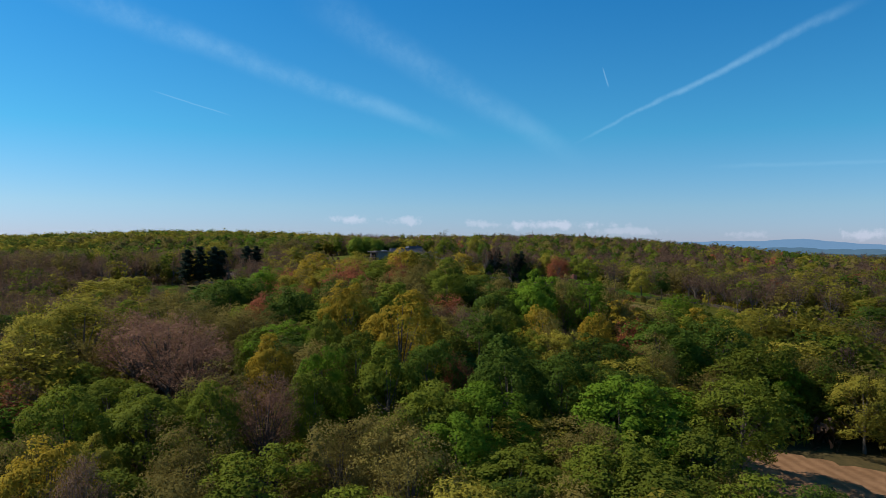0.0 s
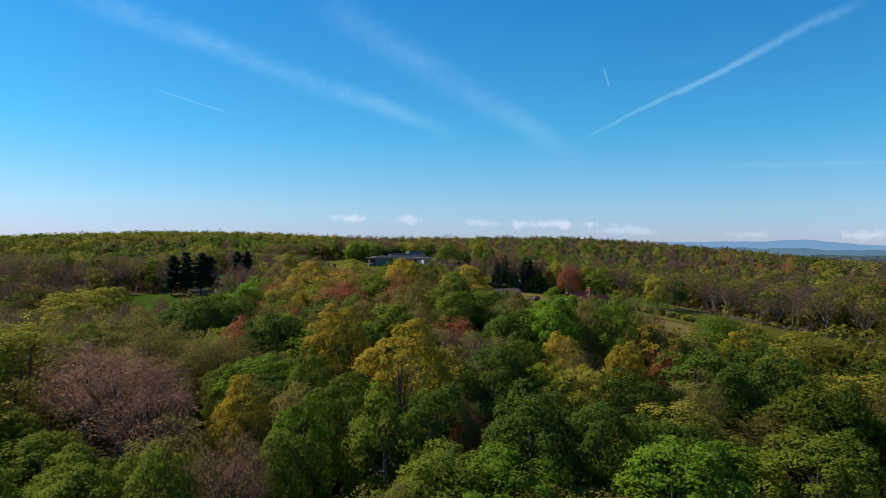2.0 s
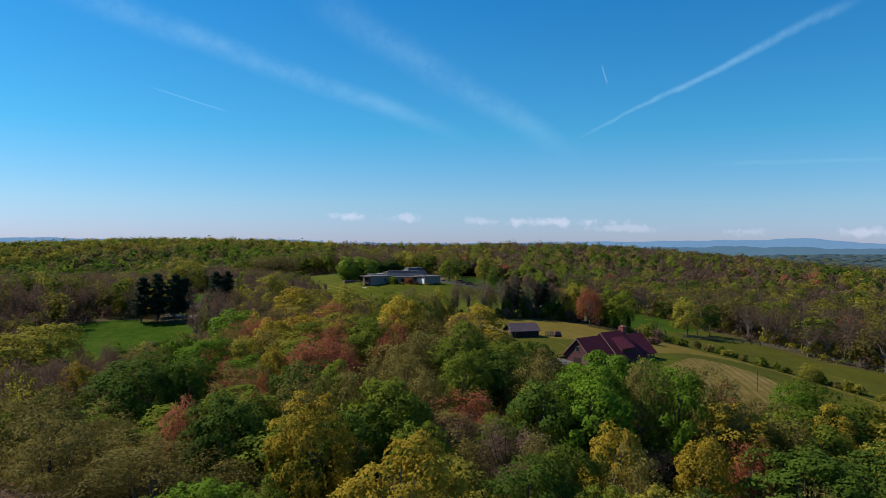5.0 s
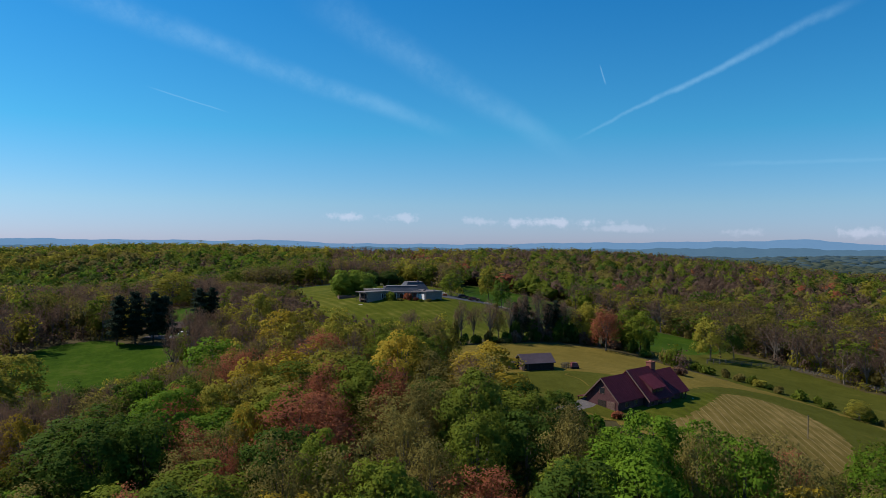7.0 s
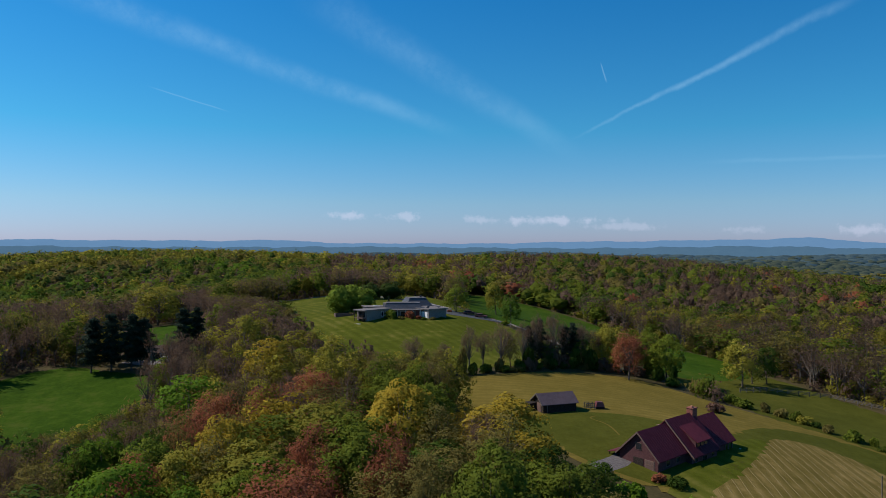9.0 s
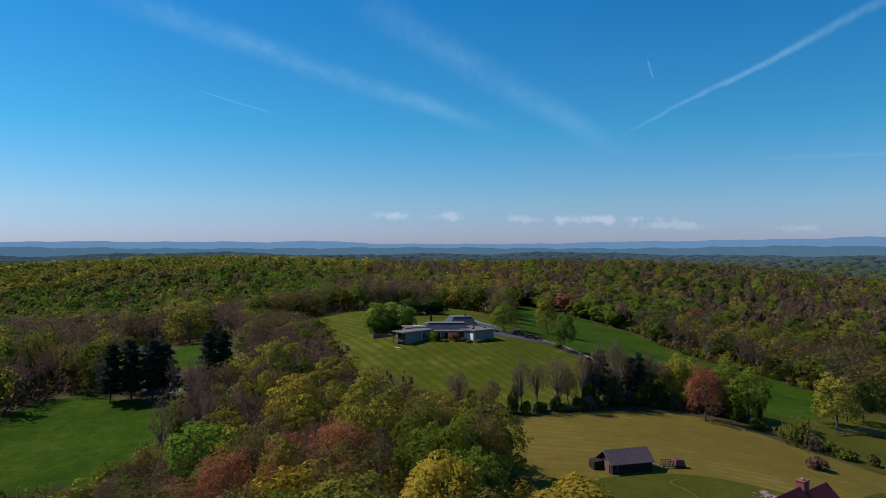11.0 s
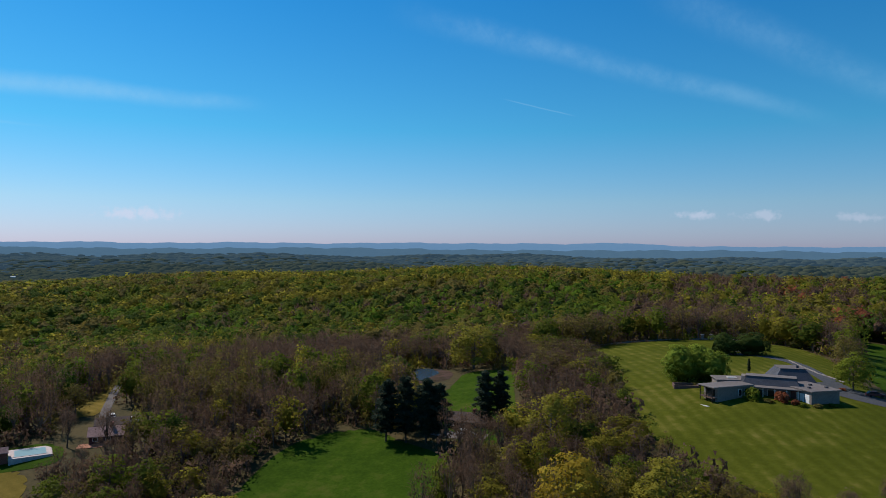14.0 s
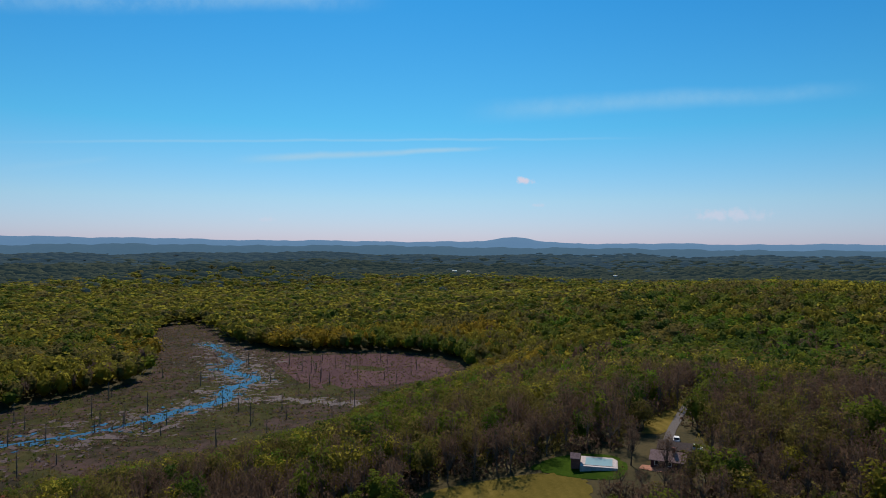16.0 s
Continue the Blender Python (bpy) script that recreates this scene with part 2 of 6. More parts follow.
FLOOR_OF_WOODS = surface("woodland_floor", (0.034, 0.030, 0.010), (0.080, 0.058, 0.022), 0.8, 0.95, 0.5, 0.4)
LAWN = turf("mown_lawn", (0.047, 0.056, 0.005), (0.086, 0.092, 0.010), 32, (0.17, 0.135, 0.036), 0.36, 3.4, 0.09)
MEADOW = turf("green_meadow", (0.018, 0.040, 0.003), (0.050, 0.088, 0.006), None, (0.085, 0.078, 0.018), 0.30)
HAYFIELD = turf("pale_hayfield", (0.098, 0.075, 0.014), (0.164, 0.118, 0.026), 80, (0.21, 0.15, 0.042), 0.26, 2.6, 0.05)
STRIP_GRASS = turf("olive_grass", (0.044, 0.048, 0.006), (0.085, 0.082, 0.013), None, (0.15, 0.11, 0.03), 0.15)
MOWN = turf("cut_hay", (0.095, 0.072, 0.016), (0.160, 0.112, 0.032), -2, (0.24, 0.165, 0.062), 0.42, 2.45)
STUBBLE = turf("bare_brown_field", (0.150, 0.082, 0.040), (0.260, 0.145, 0.075), 20, (0.26, 0.15, 0.08), 0.3, 2.4)
MARSH = turf("marsh", (0.024, 0.021, 0.011), (0.052, 0.041, 0.026), None, (0.088, 0.052, 0.048), 0.55)
REED = turf("dead_reeds", (0.062, 0.032, 0.034), (0.125, 0.068, 0.072), None, (0.13, 0.08, 0.06), 0.3)
SEDGE = turf("sedge", (0.030, 0.030, 0.010), (0.062, 0.056, 0.020), None, (0.09, 0.065, 0.03), 0.3)
GRAVEL = surface("gravel", (0.080, 0.068, 0.066), (0.15, 0.130, 0.125), 2.5, 0.95, 0.4)
ASPHALT = surface("asphalt", (0.045, 0.046, 0.052), (0.085, 0.085, 0.092), 2.0, 0.85, 0.3)


# ---------- ground ----------
# low hills: centre, height, breadth
HILLS = [
    (0, 100, 2.5, 55), (20, 60, -4.4, 60), (-40, 150, 10.6, 55), (33, 207, 10.7, 45), (-10, 240, 5.8, 45),
    (-30, 325, 16.2, 55), (10, 390, 2.8, 60), (70, 300, 7.1, 60), (85, 200, 0.3, 60), (-110, 290, 3.3, 60),
    (-140, 350, 5.3, 60), (-190, 240, 11.1, 60), (-250, 320, 11.9, 70), (-80, 90, 0.2, 70), (-60, 430, 18, 70),
    (70, 690, 31.1, 150), (-265, 680, 35.3, 150), (-560, 560, 26, 140), (-740, 380, 3, 130), (250, 600, 9, 140),
    (330, 350, 14.3, 130), (-340, 130, -2.1, 110), (-430, 300, -6.6, 80), (130, 470, -0.2, 80),
]


def ground_z(x, y):
    x, y = np.asarray(x, float), np.asarray(y, float)
    z = np.full(np.broadcast(x, y).shape, 5.0)
    for cx, cy, high, wide in HILLS:
        z = z + high * np.exp(-((x - cx) ** 2 + (y - cy) ** 2) / (2 * wide * wide))
    r = np.hypot(x + 20, y - 180)
    far = np.clip((r - 750) / 900, 0, 1)
    roll = (np.sin(x / 310 + 1.0) * np.cos(y / 270 - 0.6) + 0.7 * np.sin(x / 140 - y / 190) + 0.5 * np.sin(y / 95 + x / 210 + 2)) * 9
    return z + far * (roll - 2)


def at_ground(x, y):
    return float(ground_z(x, y))


def mesh_object(name, verts, faces, mat=None, smooth=False):
    me = bpy.data.meshes.new(name)
    me.from_pydata([tuple(v) for v in verts], [], [tuple(f) for f in faces])
    me.update()
    if smooth:
        me.polygons.foreach_set("use_smooth", [True] * len(me.polygons))
    if mat:
        me.materials.append(mat)
    return new(name, me)


def stretched_axis(low, high, step, far):
    inner = list(np.arange(low, high + step, step))
    right, left, d = [], [], step
    x = inner[-1]
    while x < far:
        d *= 1.13
        x += d
        right.append(x)
    x, d = inner[0], step
    while x > -far:
        d *= 1.13
        x -= d
        left.append(x)
    return np.array(left[::-1] + inner + right)


gx, gy = stretched_axis(-520, 160, 5.0, 4700), stretched_axis(-40, 480, 5.0, 4700)
GX, GY = np.meshgrid(gx, gy)
GZ = ground_z(GX, GY)
nx, ny = len(gx), len(gy)
quad = [(j * nx + i, j * nx + i + 1, (j + 1) * nx + i + 1, (j + 1) * nx + i) for j in range(ny - 1) for i in range(nx - 1)]
ground = mesh_object("ground", np.stack([GX, GY, GZ], -1).reshape(-1, 3), quad, FLOOR_OF_WOODS, True)
tagged(ground, "leaf-littered woodland floor over rolling low hills", "ground", kind="structure")


def rounded(poly, rounds=2):
    p = np.array(poly, float)
    for _ in range(rounds):
        q = np.roll(p, -1, 0)
        p = np.stack([0.75 * p + 0.25 * q, 0.25 * p + 0.75 * q], 1).reshape(-1, 2)
    return p


def inside(poly, x, y):
    x, y = np.asarray(x, float), np.asarray(y, float)
    hit = np.zeros(np.broadcast(x, y).shape, bool)
    q = np.roll(poly, -1, 0)
    for (x0, y0), (x1, y1) in zip(poly, q):
        if y0 != y1:
            hit ^= ((y0 > y) != (y1 > y)) & (x < (x1 - x0) * (y - y0) / (y1 - y0) + x0)
    return hit


def edge_distance(poly, x, y):
    x, y = np.asarray(x, float), np.asarray(y, float)
    best, px, py = np.full(x.shape, 1e9), x.copy(), y.copy()
    for a, b in zip(poly, np.roll(poly, -1, 0)):
        d = b - a
        s = np.clip(((x - a[0]) * d[0] + (y - a[1]) * d[1]) / (d @ d + 1e-9), 0, 1)
        ex, ey = a[0] + s * d[0], a[1] + s * d[1]
        dist = np.hypot(x - ex, y - ey)
        near = dist < best
        best, px, py = np.where(near, dist, best), np.where(near, ex, px), np.where(near, ey, py)
    return best, px, py


def sheet(name, poly, mat, lift, label, category, step=2.0, level=None):
    """A patch of ground cover draped over the hills, with a smooth outline."""
    lo, hi = poly.min(0) - step, poly.max(0) + step
    xs, ys = np.arange(lo[0], hi[0], step), np.arange(lo[1], hi[1], step)
    X, Y = np.meshgrid(xs, ys)
    cx, cy = X[:-1, :-1] + step / 2, Y[:-1, :-1] + step / 2
    keep = inside(poly, cx, cy)
    d, ex, ey = edge_distance(poly, X, Y)
    snap = ~inside(poly, X, Y) | (d < step * 0.45)
    X, Y = np.where(snap, ex, X), np.where(snap, ey, Y)
    Z = np.full(X.shape, level) if level is not None else ground_z(X, Y) + lift
    w = len(xs)
    faces = [(j * w + i, j * w + i + 1, (j + 1) * w + i + 1, (j + 1) * w + i) for j, i in zip(*np.nonzero(keep))]
    used = sorted({v for f in faces for v in f})
    index = {v: k for k, v in enumerate(used)}
    V = np.stack([X, Y, Z], -1).reshape(-1, 3)[used]
    ob = mesh_object(name, V, [[index[v] for v in f] for f in faces], mat, True)
    return tagged(ob, label, category, kind="structure")


# outlines of the open land
HOUSE_FIELD = rounded([(-18, 258), (-2, 265), (20, 277), (40, 281), (49, 268), (60, 256), (75, 243), (88, 226), (100, 205), (92, 176), (61, 170),
                       (44, 173), (31, 186), (23, 193), (14, 199), (8, 208), (-4, 215), (-8, 226), (-12, 241), (-17, 252)])
CUT_OVAL = rounded([(27, 191), (36, 201), (42, 209), (48, 219), (53, 229), (60, 231.5), (67, 227), (70, 216), (69, 204), (65, 195), (58, 186), (45, 177), (36, 181)])
NEAR_GREEN = rounded([(-5, 219), (4, 226), (14, 230), (24, 231.5), (33, 229), (43, 225), (50, 233), (57, 240), (64, 242), (75, 240), (87, 224), (98, 205), (91, 178), (61, 172),
                      (45, 175), (32, 187), (24, 194), (15, 200), (9, 209), (-2, 215)])
STRIP = rounded([(63, 272), (76, 281), (111, 268), (150, 235), (150, 205), (93, 232), (72, 252)])
WHITE_LAWN = rounded([(-103, 424), (-78, 436), (-52, 446), (-22, 440), (-8, 362), (0, 346), (17, 322), (26, 303), (22, 290), (12, 281), (-6, 271),
                      (-22, 270), (-36, 283), (-53, 300), (-64, 326), (-84, 372), (-100, 405)])
EAST_MEADOW = rounded([(-8, 372), (-12, 470), (-8, 512), (8, 498), (43, 452), (64, 380), (88, 344), (84, 312), (66, 296), (52, 292), (40, 312), (24, 326), (3, 352)])
WEST_MEADOW = rounded([(-122, 232), (-131, 251), (-139, 277), (-128, 295), (-112, 288), (-96, 284), (-90, 268), (-86, 249), (-92, 232), (-108, 224)])
SOUTH_CLEARING = rounded([(30, 96), (36, 105), (46, 113), (54, 115), (66, 109), (84, 104), (96, 86), (78, 60), (50, 62), (36, 80)])
TAN_FIELD = rounded([(-200, 186), (-194, 217), (-187, 231), (-170, 228), (-160, 208), (-170, 188)])
GREEN_PATCH = rounded([(-198, 220), (-201, 234), (-190, 246), (-176, 238), (-182, 229), (-192, 222)])
MARSH_AREA = rounded([(-250, 0), (-300, 25), (-375, 40), (-400, 75), (-455, 98), (-660, 55), (-700, 100), (-580, 122), (-512, 150), (-505, 240), (-472, 278),
                      (-414, 272), (-372, 212), (-322, 190), (-290, 172), (-274, 135), (-256, 90), (-225, 50)])
REED_AREA = rounded([(-492, 156), (-500, 236), (-468, 268), (-420, 262), (-392, 208), (-394, 176), (-440, 166)])
POND = rounded([(-158, 367), (-152, 371), (-143, 361), (-138, 349), (-144, 346), (-151, 356)])
CABIN_YARD = rounded([(-136, 366), (-128, 345), (-120, 310), (-92, 286), (-84, 300), (-100, 330), (-118, 372)])
HEDGE_GAP = rounded([(50, 280), (62, 330), (86, 326), (100, 285), (118, 240), (118, 200), (95, 203), (75, 234), (55, 268)])
LANE_STRIP = np.array([(-8, 350), (4, 336), (20, 305), (44, 284), (60, 292), (46, 312), (26, 330), (6, 372), (-8, 380)], float)
HEDGE_STRIP = np.array([(-16, 256), (-10, 270), (10, 284), (28, 294), (54, 294), (56, 272), (40, 278), (20, 274), (-2, 262)], float)
OPEN = [LANE_STRIP, HEDGE_STRIP, HOUSE_FIELD, STRIP, WHITE_LAWN, EAST_MEADOW, WEST_MEADOW, SOUTH_CLEARING, TAN_FIELD, GREEN_PATCH, MARSH_AREA, POND, CABIN_YARD]

sheet("hayfield", HOUSE_FIELD, HAYFIELD, 0.07, "pale green hayfield with faint mowing lines round the dark red house", "field")
sheet("meadow", NEAR_GREEN, STRIP_GRASS, 0.095, "rough green grass round the dark red house", "field")
sheet("cut_hay", CUT_OVAL, MOWN, 0.13, "freshly cut oval of hay with straw-coloured rows", "field", 1.5)
sheet("meadow", STRIP, STRIP_GRASS, 0.07, "strip of pale grass between hedge and rail fence", "field")
sheet("meadow", HEDGE_GAP, STRIP_GRASS, 0.045, "rough grass along the hedge", "field")
sheet("lawn", WHITE_LAWN, LAWN, 0.07, "wide striped green lawn round the low grey house", "lawn")
sheet("meadow", EAST_MEADOW, MEADOW, 0.075, "smooth deep-green meadow sloping below the driveway", "field")
sheet("meadow", WEST_MEADOW, MEADOW, 0.07, "deep-green meadow below the pines", "field")
sheet("field", SOUTH_CLEARING, STUBBLE, 0.07, "bare brown clearing at the edge of the woods", "field")
sheet("field", TAN_FIELD, HAYFIELD, 0.07, "small tan field beside the pool", "field")
sheet("lawn", GREEN_PATCH, MEADOW, 0.09, "small green lawn beside the pool", "lawn")
sheet("marsh", MARSH_AREA, MARSH, 0.10, "brown-green marsh with tussocks and mud", "marsh", 5.0)
sheet("reed_bed", REED_AREA, REED, 0.20, "purple-brown bed of dead reeds in the marsh", "reeds", 4.0)
sheet("lawn", CABIN_YARD, MEADOW, 0.07, "rough lawn behind the dark cabin", "lawn")


# ---------- trees ----------
rng = np.random.default_rng(7)


def unit(v):
    return v / np.maximum(np.linalg.norm(v, axis=-1, keepdims=True), 1e-9)


def cards(P, N, long, wide, up=None):
    """Small leaf-clump faces at P, facing N. With up they stretch along that way, as twigs do."""
    n = len(P)
    guide = up if up is not None else rng.normal(size=(n, 3))
    v = unit(guide - (guide * N).sum(-1, keepdims=True) * N)
    u = np.cross(N, v)
    a = (long * rng.uniform(0.6, 1.35, n))[:, None] / 2
    b = (wide * rng.uniform(0.6, 1.35, n))[:, None] / 2
    return np.stack([P - v * a * 0.8 + u * b, P - v * a * 0.8 - u * b, P + v * a], 1)


def tube(points, radii, sides=5):
    """A tapered round limb along points, as quads."""
    out, rings = [], []
    for k, (p, r) in enumerate(zip(points, radii)):
        p = np.array(p, float)
        d = np.array(points[min(k + 1, len(points) - 1)], float) - np.array(points[max(k - 1, 0)], float)
        d /= np.linalg.norm(d) + 1e-9
        a = np.cross(d, (0.31, 0.95, 0.1))
        a /= np.linalg.norm(a) + 1e-9
        b = np.cross(d, a)
        ang = np.arange(sides) * 2 * np.pi / sides
        rings.append(p + r * (np.cos(ang)[:, None] * a + np.sin(ang)[:, None] * b))
    for r0, r1 in zip(rings, rings[1:]):
        for k in range(sides):
            m = (k + 1) % sides
            out.append([r0[k], r0[m], r1[m], r1[k]])
    return np.array(out)


def quads_mesh(name, V, mat, tint=None, soft=None):
    """One mesh of loose faces, all with three or all with four corners. soft: for each face, the way its leaves face on the whole."""
    n, k = V.shape[:2]
    me = bpy.data.meshes.new(name)
    me.vertices.add(k * n)
    me.vertices.foreach_set("co", np.ascontiguousarray(V, dtype=np.float32).ravel())
    me.loops.add(k * n)
    me.loops.foreach_set("vertex_index", np.arange(k * n, dtype=np.int32))
    me.polygons.add(n)
    me.polygons.foreach_set("loop_start", np.arange(0, k * n, k, dtype=np.int32))
    if tint is not None:
        me.attributes.new("tint", "FLOAT", "FACE").data.foreach_set("value", np.ascontiguousarray(tint, dtype=np.float32))
    if soft is not None:
        me.attributes.new("custom_normal", "FLOAT_VECTOR", "POINT").data.foreach_set("vector", np.ascontiguousarray(np.repeat(soft, k, 0), dtype=np.float32).ravel())
    me.update(calc_edges=True)
    me.materials.append(mat)
    return me


def face_ways(V):
    return unit(np.cross(V[:, 1] - V[:, 0], V[:, 2] - V[:, 0]))


def envelope(e, d, sharp, H, R, low, depth):
    """Where the crown's bumpy outline lies along the ways e, for boughs that push out along d."""
    mid = H * (0.53 + 0.4 * low)
    rz = np.where(e[:, 2] > 0, H - mid, mid - H * low)
    reach = np.linalg.norm(d, axis=1)
    d = d / reach[:, None]
    k = (e @ d.T).argmax(1)
    swell = np.exp(sharp * ((e * d[k]).sum(-1) - 1)) * reach[k]
    skirt = np.where(e[:, 2] < 0, 1 + 0.15 * e[:, 2], 1.0)
    size = np.stack([np.full(len(e), R), np.full(len(e), R), rz], -1)
    P = [0, 0, mid] + e * size * (1 - 0.85 * depth + depth * swell)[:, None] * np.stack([skirt, skirt, np.ones(len(e))], -1)
    return P, [0, 0, mid] + d[k] * size * 0.66


def outline_grid(d, sharp, H, R, low, depth, sides, rings):
    """The crown's outline as a grid of rings of points."""
    g = []
    for v in np.linspace(-1.25, 1.5, rings + 1):
        for a in np.arange(sides) * 2 * np.pi / sides:
            g.append((math.cos(a) * math.cos(v), math.sin(a) * math.cos(v), math.sin(v)))
    return envelope(np.array(g), d, sharp, H, R, low, depth)[0]


def boughs_of(n):
    return unit(rng.normal(size=(n, 3)) + [0, 0, 0.25]) * rng.uniform(0.55, 1.22, (n, 1))


def grid_mesh(name, grids, tints, sides, rings, mat, smooth=False):
    """Many closed, bumpy crowns, each a grid of rings of points, in one mesh."""
    n, k = len(grids), len(grids[0])
    V = np.array(grids).reshape(-1, 3)
    one = np.array([(r * sides + i, r * sides + (i + 1) % sides, (r + 1) * sides + (i + 1) % sides, (r + 1) * sides + i) for r in range(rings) for i in range(sides)])
    F = (one[None] + (np.arange(n) * k)[:, None, None]).reshape(-1)
    m = len(F) // 4
    me = bpy.data.meshes.new(name)
    me.vertices.add(len(V))
    me.vertices.foreach_set("co", V.astype(np.float32).ravel())
    me.loops.add(len(F))
    me.loops.foreach_set("vertex_index", F.astype(np.int32))
    me.polygons.add(m)
    me.polygons.foreach_set("loop_start", np.arange(0, 4 * m, 4, dtype=np.int32))
    me.polygons.foreach_set("use_smooth", np.full(m, smooth))
    me.attributes.new("tint", "FLOAT", "FACE").data.foreach_set("value", np.repeat(tints, len(one)).astype(np.float32))
    me.update(calc_edges=True)
    me.materials.append(mat)
    return me


def puff_mesh(name, rows, mat, sides, rings, boughs, low, depth, H=16.0, R=5.0, variants=8, lift=0.0, smooth=False):
    """Low leafy mounds or far crowns: rows of x, y, height, radius."""
    protos = [outline_grid(boughs_of(boughs), 0.36 * boughs, H, R, low, depth, sides, rings) for _ in range(variants)]
    S = np.array(rows, float)
    n, k = len(S), len(protos[0])
    turn = rng.uniform(0, 2 * np.pi, n)
    c, s = np.cos(turn)[:, None], np.sin(turn)[:, None]
    P = np.array(protos)[np.arange(n) % variants] * rng.uniform(0.94 if smooth else 0.86, 1.06 if smooth else 1.12, (n, k, 1))
    w, h = (S[:, 3] / R)[:, None], (S[:, 2] / H)[:, None]
    V = np.stack([(P[..., 0] * c - P[..., 1] * s) * w + S[:, :1], (P[..., 0] * s + P[..., 1] * c) * w + S[:, 1:2],
                  P[..., 2] * h + ground_z(S[:, 0], S[:, 1])[:, None] + lift], -1)
    return grid_mesh(name, V, rng.uniform(0, 1, n), sides, rings, mat, smooth)


def lobes_of(n, H, R, low, swell):
    """Places, ways and sizes of the leafy clumps that make up a crown, from its top down to its skirt."""
    k = np.arange(n) + rng.uniform(-0.35, 0.35, n)
    z = np.clip(1 - (k + 0.5) / n * 1.72, -0.8, 0.99)
    a = k * 2.39996 + rng.normal(0, 0.3, n)
    p = rng.uniform(0, 6.28, 3)
    e = np.stack([np.cos(a) * np.sqrt(1 - z * z), np.sin(a) * np.sqrt(1 - z * z), z], -1)
    mid = H * (low + (1 - low) * 0.46)
    rad = math.sqrt(4.7 / n)
    grow = 1 + swell * (0.6 * np.sin(2 * a + p[0] + 2 * z) + 0.5 * np.sin(3 * a + p[1]) + 0.4 * np.sin(5 * z + p[2])) + rng.uniform(-0.10, 0.10, n)
    tall = np.where(z > 0, H - mid, mid - H * low)
    C = e * np.stack([np.full(n, R), np.full(n, R), tall], -1) * (grow - 0.75 * rad)[:, None] + [0, 0, mid]
    return C, e, R * rad * rng.uniform(0.72, 1.3, n)


def leafy_crown(H, R, n, per, size, low=0.16, swell=0.16, loose=0.38, shag=0.14, even=0.55):
    """A broadleaf crown: many rounded clumps, each a dome of small leaf faces. Returns the faces, each one's shade and the way it faces."""
    C, e, r = lobes_of(n, H, R, low, swell)
    C, out, r = np.repeat(C, per, 0), np.repeat(e, per, 0), np.repeat(r, per)
    m = len(C)
    way = unit(rng.normal(size=(m, 3)) + 0.75 * out + [0, 0, 0.45])
    P = C + way * (r * (1 + rng.normal(0, shag, m)))[:, None] * [1, 1, 0.9]
    N = unit(way + 0.25 * out + loose * rng.normal(size=(m, 3)))
    tint = np.clip(np.repeat(rng.uniform(0, 1, n), per) * 0.7 + rng.uniform(0, 0.3, m), 0, 1)
    return cards(P, N, size, size * 0.78), tint, unit((1 - even) * N + even * unit(way + 0.55 * out))


def core_of(H, R, low, fill, sides, rings):
    """A filling body inside a crown that stops the view through it, closed and uneven."""
    G = []
    mid, tall = H * (low + (1 - low) * 0.46), H * (1 - low) * 0.5
    for v in np.linspace(-1.45, 1.5, rings + 1):
        for a in np.arange(sides) * 2 * np.pi / sides:
            G.append((math.cos(a) * math.cos(v) * R * fill, math.sin(a) * math.cos(v) * R * fill, mid + math.sin(v) * tall * fill))
    G = (np.array(G) - [0, 0, mid]) * rng.uniform(0.85, 1.12, (len(G), 1)) + [0, 0, mid]
    G = G.reshape(rings + 1, sides, 3)
    nxt = np.roll(G, -1, 1)
    q = np.stack([G[:-1], nxt[:-1], nxt[1:], G[1:]], 2).reshape(-1, 4, 3)
    return np.concatenate([q[:, :3], q[:, [0, 2, 3]]])


def twig_crown(H, R, n, size, low=0.30, leafy=0.0, limbs=26, thin=0.10):
    """A crown just coming into bud: a soft mist of short fine twigs and buds; the limbs show through."""
    mid, rz = H * (1 + low) / 2, H * (1 - low) / 2
    d = unit(rng.normal(size=(limbs * 3, 3)) + [0, 0, 0.25])
    d = d[d[:, 2] > -0.45][:limbs]
    C = d * [R, R, rz] * rng.uniform(0.40, 0.80, (len(d), 1)) + [0, 0, mid]
    r = R * rng.uniform(0.22, 0.40, len(d))
    pick = np.sort(rng.choice(len(d), n))
    e = unit(rng.normal(size=(n, 3)) + [0, 0, 0.35])
    P = C[pick] + e * (r[pick] * np.sqrt(rng.uniform(0.05, 1.15, n)))[:, None]
    out = unit((P - [0, 0, H * 0.25]) / [R, R, H] + 0.55 * rng.normal(size=(n, 3)) + [0, 0, 0.45])
    N = unit(np.cross(out, rng.normal(size=(n, 3))))
    bud = rng.uniform(size=n) < leafy
    q = cards(P, N, size * 1.5, size * thin * 1.4, out)
    q[bud] = cards(P[bud], unit(e[bud] + 0.5 * rng.normal(size=(bud.sum(), 3))), size * 0.62, size * 0.5)
    tint = np.clip(rng.uniform(0, 1, len(d))[pick] * 0.6 + rng.uniform(0, 0.4, n), 0, 1)
    return q, tint, unit(0.5 * face_ways(q) + 0.7 * e), C


